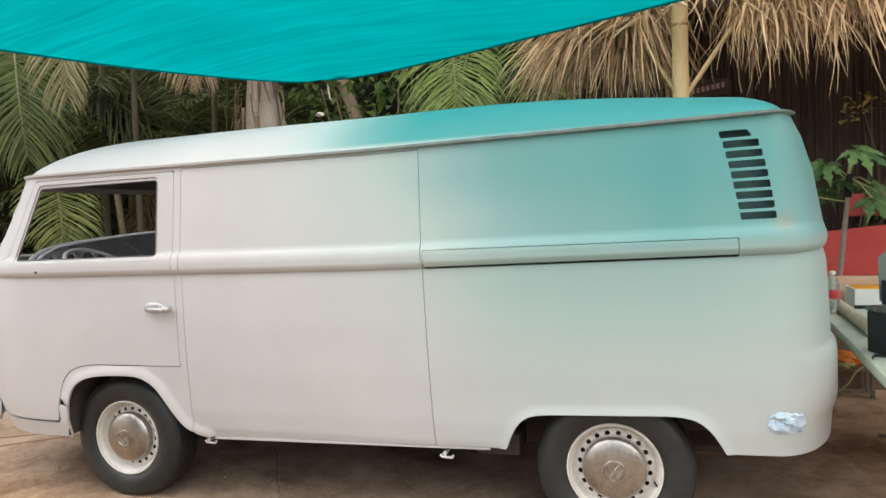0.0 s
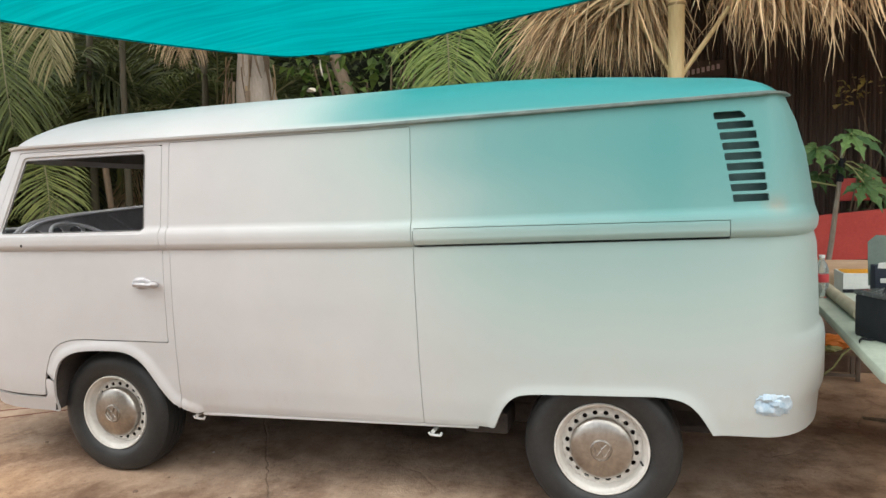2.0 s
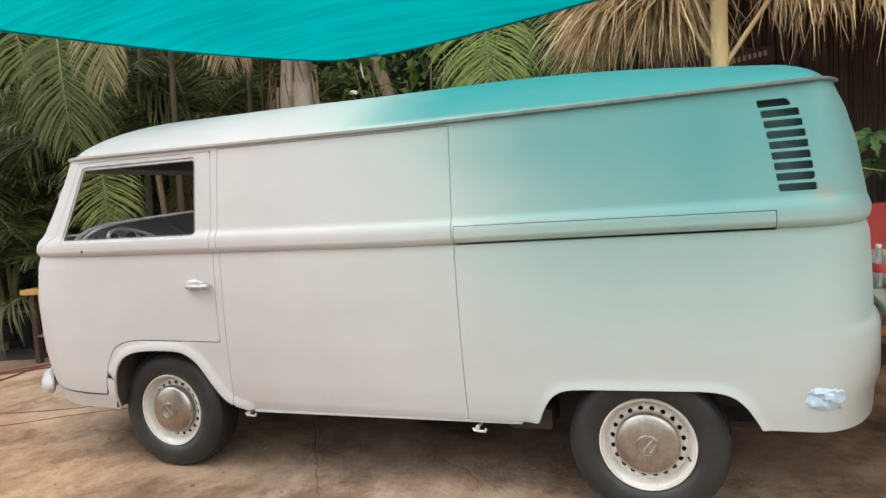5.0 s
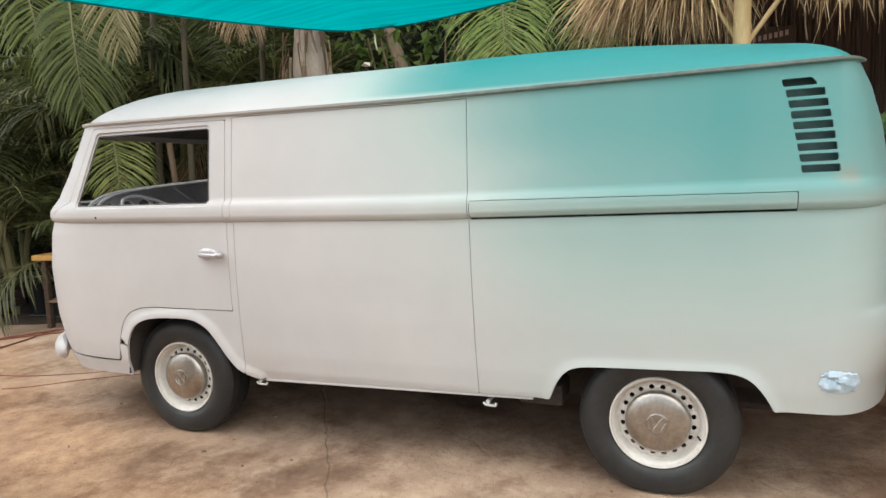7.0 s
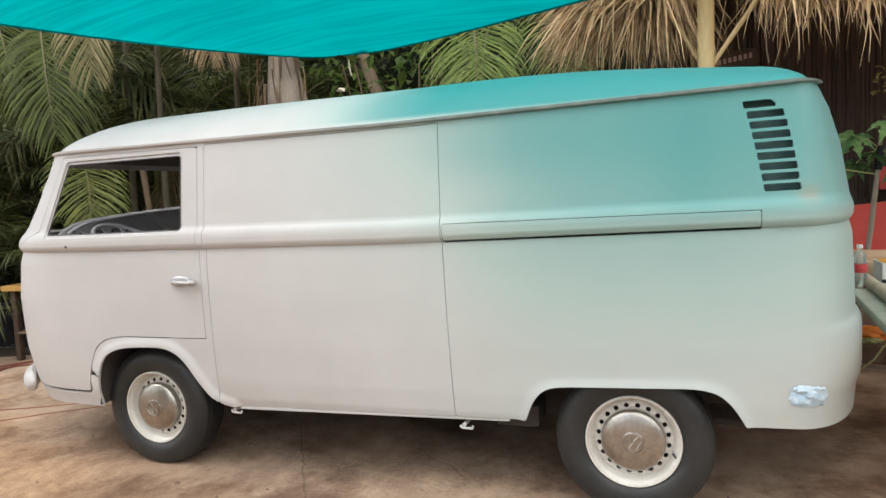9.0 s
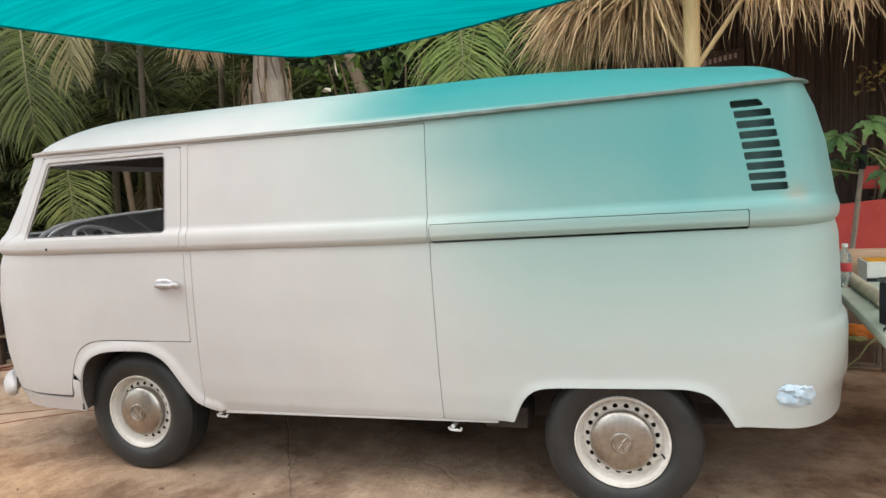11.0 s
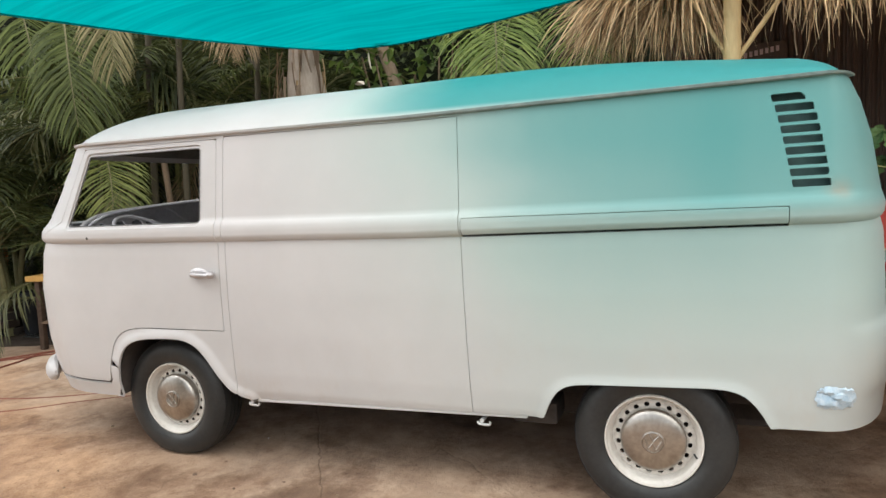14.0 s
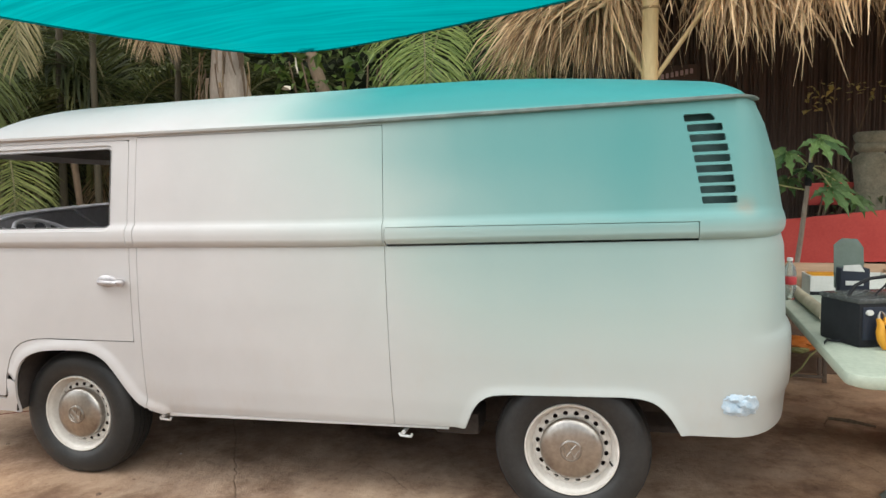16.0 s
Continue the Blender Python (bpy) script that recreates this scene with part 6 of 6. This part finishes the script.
    b.matrix_basis = on_table(0.185, 1.815, 0.742, 3)
    tagged(b, "low white box with yellow contents", "box")
    bm = bmesh.new()
    for lo, hi in (((0, 0, 0), (0.42, 0.008, 0.11)), ((0, 0.21, 0), (0.42, 0.218, 0.11)), ((0, 0.008, 0), (0.008, 0.21, 0.11)), ((0.412, 0.008, 0), (0.42, 0.21, 0.11)), ((0.008, 0.008, 0), (0.412, 0.21, 0.008))):
        box(bm, lo, hi)
    part("tray", bm, WHITE, b, smooth=0)
    part("insert", boxed((0.012, 0.015, 0.008), (0.20, 0.205, 0.113), 0.01), YELLOW, b, "yellow folded cloth")
    part("dark_edge", boxed((-0.003, -0.005, 0.0), (0.423, -0.001, 0.02)), DARK_PLASTIC, b)
    # water bottle
    wb = new("water_bottle")
    wb.matrix_basis = on_table(0.050, 1.62)
    tagged(wb, "clear plastic water bottle with red label", "bottle")
    m = Matrix.Rotation(radians(90), 4, "X")
    bm = lathe([(0, 0.002), (0.03, 0.0), (0.034, 0.01), (0.034, 0.09), (0.032, 0.10), (0.034, 0.11), (0.034, 0.15), (0.028, 0.18), (0.014, 0.20), (0.0135, 0.215), (0, 0.215)], 28)
    bmesh.ops.transform(bm, matrix=m, verts=bm.verts)
    part("bottle_body", bm, CLEAR, wb)
    bm = lathe([(0.0345, 0.085), (0.0352, 0.087), (0.0352, 0.128), (0.0345, 0.13)], 28)
    bmesh.ops.transform(bm, matrix=m, verts=bm.verts)
    part("label_band", bm, RED_LABEL, wb)
    bm = lathe([(0, 0.232), (0.015, 0.232), (0.016, 0.215), (0, 0.213)], 20)
    bmesh.ops.transform(bm, matrix=m, verts=bm.verts)
    part("cap", bm, WHITE, wb)
    # cardboard tube and wooden boards
    tb = part("cardboard_tube", tube([(0.095, 1.76, 0.774), (0.105, 0.93, 0.774)], 0.030, 16), TUBE_CARD, None, "grey-brown cardboard tube lying on the table", place=TABLE.copy())
    tb["category"] = "tube"
    wt = new("wooden_tray")
    wt.matrix_basis = on_table(0.03, 2.08)
    tagged(wt, "shallow raw wood tray at the table's end", "tray")
    part("tray_floor", boxed((0, 0, 0), (0.66, 0.30, 0.012), 0.002), WOOD, wt)
    for lo, hi in (((0, 0, 0.012), (0.66, 0.015, 0.09)), ((0, 0.285, 0.012), (0.66, 0.30, 0.13)), ((0, 0.015, 0.012), (0.015, 0.285, 0.10)), ((0.645, 0.015, 0.012), (0.66, 0.285, 0.10))):
        part("tray_side", boxed(lo, hi, 0.002), WOOD, wt)
    # two small bottles further along
    for k, (x, y, h, mat) in enumerate(((0.46, 1.35, 0.19, DARK_PLASTIC), (0.53, 1.38, 0.17, WHITE))):
        sb = new("spray_bottle")
        sb.matrix_basis = on_table(x, y)
        tagged(sb, "small bottle with a red cap" if k == 0 else "small pale bottle with a red cap", "bottle", "bottles on the table")
        bm = lathe([(0, 0), (0.025, 0), (0.026, 0.01), (0.026, h * 0.7), (0.012, h * 0.8), (0.012, h * 0.85), (0, h * 0.85)], 20)
        bmesh.ops.transform(bm, matrix=m, verts=bm.verts)
        part("bottle_body", bm, mat, sb)
        bm = lathe([(0, h), (0.013, h), (0.015, h * 0.84), (0, h * 0.84)], 16)
        bmesh.ops.transform(bm, matrix=m, verts=bm.verts)
        part("cap", bm, RED_LABEL, sb)
    # under the table
    cr = new("wooden_crate")
    cr.matrix_basis = pose(4.02, 0.93, 0, 0, 0, -14)
    tagged(cr, "dark brown wooden crate standing under the table", "crate")
    for z in (0.0, 0.19, 0.38):
        part("slat", boxed((0, 0, z + 0.004), (0.018, 0.52, z + 0.178), 0.003), CRATE, cr)
        part("slat", boxed((0.422, 0, z + 0.004), (0.44, 0.52, z + 0.178), 0.003), CRATE, cr)
        part("slat", boxed((0.018, 0, z + 0.004), (0.422, 0.018, z + 0.178), 0.003), CRATE, cr)
        part("slat", boxed((0.018, 0.502, z + 0.004), (0.422, 0.52, z + 0.178), 0.003), CRATE, cr)
    part("crate_top", boxed((-0.004, -0.004, 0.56), (0.444, 0.524, 0.58), 0.003), CRATE, cr)
    bm = bmesh.new()
    bmesh.ops.create_icosphere(bm, subdivisions=4, radius=1)
    for w in bm.verts:
        q = w.co.copy()
        w.co *= 1 + 0.3 * noise.noise(q * 2.0) + 0.12 * noise.noise(q * 6)
        w.co = Vector((w.co.x * 0.09, w.co.y * 0.11, max(w.co.z * 0.035, -0.02)))
    tagged(part("rag", bm, RAG, None, "crumpled grey-green rag on the ground", place=pose(3.79, 0.53, 0.024)), category="cloth")
    k = new("low_stool")
    k.matrix_basis = pose(3.90, 2.53, 0, 0, 0, -6)
    tagged(k, "low dark wooden stool under the table's end", "stool")
    part("seat", boxed((-0.17, -0.20, 0.20), (0.17, 0.13, 0.225), 0.004), BARK_BROWN, k)
    for x in (-0.14, 0.12):
        for y in (-0.10, 0.08):
            part("leg", boxed((x, y, 0), (x + 0.026, y + 0.026, 0.20), 0.003), LEG_STEEL, k)
    part("stretcher", boxed((-0.14, -0.098, 0.03), (0.14, -0.082, 0.05), 0.003), LEG_STEEL, k)
    rng = random.Random(3)
    for name, mat, at, size, label, cat in (("cloth", ORANGE_PLASTIC, (3.87, 2.46, 0.268), (0.15, 0.11, 0.05), "bundled orange cloth on the stool", "cloth"), ("work_glove", STALK, (3.84, 2.36, 0.245), (0.06, 0.05, 0.022), "dirty yellow-green work glove on the stool", "glove")):
        bm = bmesh.new()
        bmesh.ops.create_icosphere(bm, subdivisions=4, radius=1)
        for w in bm.verts:
            q = w.co.copy()
            w.co *= 1 + 0.28 * noise.noise(q * 2.2) + 0.10 * noise.noise(q * 6)
            w.co = Vector((w.co.x * size[0], w.co.y * size[1], max(w.co.z * size[2], -size[2] * 0.9)))
        tagged(part(name, bm, mat, None, label, place=pose(*at)), category=cat)
    h = part("hose", tube([(3.62, 2.33, 0.012), (3.74, 2.28, 0.05), (3.83, 2.26, 0.14), (3.88, 2.27, 0.22), (3.93, 2.29, 0.26), (3.99, 2.31, 0.24), (4.06, 2.33, 0.2), (4.12, 2.3, 0.1), (4.2, 2.3, 0.012)], 0.006, 8), STALK, None, "thin yellowish hose looped under the table")
    h["category"] = "hose"


SMOKED = surface("smoked_lid", (0.04, 0.044, 0.044), (0.09, 0.096, 0.096), 0.25, 10, 80)
build_table()


# ---- far side of the yard: orange wall, clutter, hoses, framed panel ----
def build_left():
    w = new("wall_orange", finish(boxed((-11.5, 3.9, 0), (-6.6, 4.1, 2.8), 0.02), "wall_orange", ORANGE))
    tagged(w, "sun-faded orange plastered garden wall", "wall", kind="structure")
    part("wall_cap", boxed((-11.5, 3.85, 2.8), (-6.6, 4.15, 2.87), 0.01), ORANGE, w)
    t = new("low_bench")
    t.matrix_basis = pose(-2.95, 2.0, 0, 0, 0, 8)
    tagged(t, "low bench with a yellow wooden top beside the van's nose", "bench")
    part("bench_top", boxed((-0.35, -0.15, 0.66), (0.6, 0.3, 0.71), 0.006), YELLOW_WOOD, t, "yellow varnished board")
    for x in (-0.3, 0.52):
        for y in (-0.1, 0.22):
            part("leg", boxed((x, y, 0), (x + 0.05, y + 0.05, 0.66), 0.004), CRATE, t)
    part("shelf", boxed((-0.3, -0.1, 0.25), (0.55, 0.27, 0.27), 0.003), BARK_BROWN, t)
    for k, (x, z, r, h) in enumerate(((-0.12, 0.27, 0.09, 0.30), (0.14, 0.27, 0.11, 0.26), (0.38, 0.27, 0.08, 0.33))):
        o = part("plant_pot", lathe_up([(0, 0), (r * 0.7, 0), (r, h), (r * 1.08, h), (r * 1.08, h + 0.02), (0, h)]), DARK_PLASTIC, None, "black plastic plant pot on the bench shelf", place=pose(-2.95, 2.0, 0, 0, 0, 8) @ pose(x, 0.08, z + 0.001))
        tagged(o, category="pot", group="pots on the bench")
    pl = part("metal_sheet", boxed((-3.95, 2.22, 0.014), (-3.1, 2.40, 0.024), 0.002), SMOKED, None, "dull dark metal sheet lying on the ground")
    pl["category"] = "sheet"
    # dark soil sheet that carries the shadow patch under the palms in its colour
    verts, faces, n = [], [], 40
    for j in range(n + 1):
        for i in range(n + 1):
            x = -9.0 + 6.1 * i / n
            front = 1.44 + (x + 4.6) * 0.5 + 0.16 * noise.noise(Vector((x * 2.2, 1.0, 0.0))) + 0.06 * noise.noise(Vector((x * 8, 2.0, 0.0)))
            y = front + (4.0 - front) * j / n
            verts.append((x, y, ground_z(x, y) + (0.011 + 0.012 * noise.noise(Vector((x * 5, y * 5, 3))) if 0 < j < n and 0 < i < n else -0.01)))
    for j in range(n):
        for i in range(n):
            faces.append((j * (n + 1) + i, j * (n + 1) + i + 1, (j + 1) * (n + 1) + i + 1, (j + 1) * (n + 1) + i))
    tagged(new("shaded_soil_bed", finish(from_lists(verts, faces), "shaded_soil_bed", SHADED_SOIL, 60)), "soil bed under the palms, their shade put into its dark colour", "soil", kind="structure")
    # timber offcuts at the foot of the wall
    rng = random.Random(9)
    for k in range(7):
        x, y = rng.uniform(-6.8, -4.6), rng.uniform(2.5, 3.4)
        o = part("timber", boxed((-rng.uniform(0.4, 0.9), -0.05, 0), (rng.uniform(0.3, 0.7), 0.05, rng.uniform(0.04, 0.10)), 0.004), BARK_BROWN if k % 2 else DARK_METAL, None, "dark weathered length of timber on the ground", place=pose(x, y, 0.012 + 0.0 * k, 0, 0, rng.uniform(-30, 30)))
        tagged(o, category="timber", group="timber by the orange wall")
    # stacked boards before the wall, their shade put in as near-black colours
    for k in range(12):
        z, row = (k // 3) * 0.085, k % 3
        o = part("timber", boxed((-1.3 + 0.1 * (k % 4), -0.09, 0), (1.15 - 0.12 * (k % 3), 0.09, 0.075), 0.004), SHADED_SOIL if k % 2 else DARK_METAL, None, "weathered board in a low stack, coloured dark for the shade there", place=pose(-5.3, 2.32 + 0.22 * row, 0.012 + z, 0, 0, rng.uniform(-3, 3)))
        tagged(o, category="timber", group="timber by the orange wall")
    for k, (x, y, r, h) in enumerate(((-4.35, 2.25, 0.15, 0.36), (-4.0, 2.45, 0.17, 0.42), (-3.65, 2.35, 0.13, 0.30), (-6.3, 1.9, 0.16, 0.4))):
        o = part("plant_pot", lathe_up([(0, 0), (r * 0.75, 0), (r, h), (r * 1.08, h), (r * 1.08, h + 0.03), (r * 0.95, h + 0.03), (r * 0.93, h - 0.03), (0, h - 0.03)]), DARK_PLASTIC, None, "large black plastic plant pot on the ground", place=pose(x, y, 0.014))
        tagged(o, category="pot", group="pots under the palms")
    # air and power lines over the yard
    lines = [[(-4.2, 0.2), (-3.09, 0.60), (-2.92, 1.00), (-2.95, 1.4), (-3.01, 1.77), (-2.7, 2.1)], [(-4.6, 0.6), (-3.55, 0.85), (-3.42, 1.06), (-3.15, 1.45), (-2.5, 2.1)], [(-4.5, 0.9), (-3.5, 1.1), (-3.2, 1.5), (-2.9, 1.95)],
             [(-1.78, 0.36), (-1.68, 0.41), (-1.52, 0.54), (-1.36, 0.68), (-0.9, 1.0)], [(-3.6, 0.3), (-2.6, 0.55), (-1.9, 0.62), (-1.3, 0.9)]]
    for k, pts in enumerate(lines):
        fine = smooth_line([Vector((x, y, 0.012)) for x, y in pts], 8)
        o = part("hose", tube(fine, 0.007 if k < 3 else 0.005, 8), HOSE_RED, None, "red-brown hose lying across the yard")
        tagged(o, category="hose", group="hoses on the ground")
    ring = [Vector((-1.72 + 0.16 * math.cos(a), -0.13 + 0.10 * math.sin(a), 0.010)) for a in np.linspace(-2.2, 2.0, 18)]
    o = part("cable", tube([Vector((-2.1, -0.35, 0.01))] + ring + [Vector((-2.1, 0.1, 0.01))], 0.007, 8), DARK_PLASTIC, None, "black cable curled on the ground")
    o["category"] = "cable"
    # white framed panel leaning beside the camera's left
    f = new("framed_panel")
    f.matrix_basis = FRAME_AT
    tagged(f, "white framed panel with a beige board, leaning upright", "panel")
    part("stile", boxed((-0.06, -0.02, 0.03), (0.0, 0.02, 2.0), 0.004), FRAME_WHITE, f)
    part("stile", boxed((-0.96, -0.02, 0.03), (-0.90, 0.02, 2.0), 0.004), FRAME_WHITE, f)
    part("rail", boxed((-0.90, -0.018, 0.03), (-0.06, 0.018, 0.12), 0.004), FRAME_WHITE, f)
    part("rail", boxed((-0.90, -0.018, 1.91), (-0.06, 0.018, 2.0), 0.004), FRAME_WHITE, f)
    part("board", boxed((-0.90, -0.006, 0.12), (-0.06, 0.006, 1.91)), BEIGE, f, "dull beige board", smooth=0)
    part("threshold", boxed((-1.0, -0.05, 0.0), (0.025, 0.05, 0.03), 0.004), PLANK_GREY, f, "grey-brown plank under the frame")
    # litter on the ground
    rng = random.Random(15)
    for k in range(46):
        x, y = rng.uniform(-1.6, 4.2), rng.uniform(-1.2, 0.6) if k < 34 else rng.uniform(0.6, 2.2)
        s = rng.uniform(0.004, 0.011)
        bm = bmesh.new()
        bmesh.ops.create_icosphere(bm, subdivisions=1, radius=1, matrix=pose(0, 0, 0, rng.uniform(0, 90), 0, rng.uniform(0, 180)) @ Matrix.Diagonal((s * rng.uniform(0.7, 1.6), s, s * 0.4, 1)))
        o = part("pebble", bm, rng.choice((EARTH, EARTH, BARK_BROWN, WHITE if k % 9 == 0 else EARTH)), None, "small stone lying on the ground", smooth=0, place=pose(x, y, ground_z(x, y) + s * 0.3))
        tagged(o, category="pebble", group="pebbles on the ground")
    o = part("stick", tube([(3.80, 1.60, 0.012), (3.90, 1.57, 0.014), (4.01, 1.50, 0.012)], [0.012, 0.014, 0.008], 7), BARK_BROWN, None, "short brown stick on the ground")
    o["category"] = "stick"


def smooth_line(pts, per):
    out = []
    for i in range(len(pts) - 1):
        a, b = pts[max(i - 1, 0)], pts[i]
        c, d = pts[i + 1], pts[min(i + 2, len(pts) - 1)]
        for k in range(per):
            t = k / per
            out.append(0.5 * ((2 * b) + (c - a) * t + (2 * a - 5 * b + 4 * c - d) * t * t + (3 * b - a - 3 * c + d) * t ** 3))
    return out + [pts[-1]]


# soil colour darkened to hold the shade under the palms
SHADED_SOIL = surface("shaded_soil", (0.022, 0.016, 0.012), (0.075, 0.052, 0.038), 0.95, 7, 70, relief=0.6, dist=0.02)
YELLOW_WOOD = surface("yellow_wood", (0.34, 0.18, 0.04), (0.48, 0.29, 0.08), 0.5, 4, 60, stretch=(1, 8, 8))
HOSE_RED = surface("hose_red", (0.13, 0.035, 0.022), (0.24, 0.075, 0.045), 0.6, 8, 60)
FRAME_WHITE = surface("frame_white", (0.72, 0.72, 0.68), (0.88, 0.88, 0.84), 0.5, 5, 60)
BEIGE = surface("beige_board", (0.22, 0.19, 0.145), (0.30, 0.26, 0.20), 0.8, 3, 60)
PLANK_GREY = surface("plank_grey", (0.36, 0.28, 0.20), (0.54, 0.44, 0.33), 0.8, 4, 60, stretch=(1, 8, 8))
FRAME_AT = pose(-0.628, -0.78, 0.0, 0, 0, 117) @ pose(0, 0, 0, -11, 0, 0)
build_left()
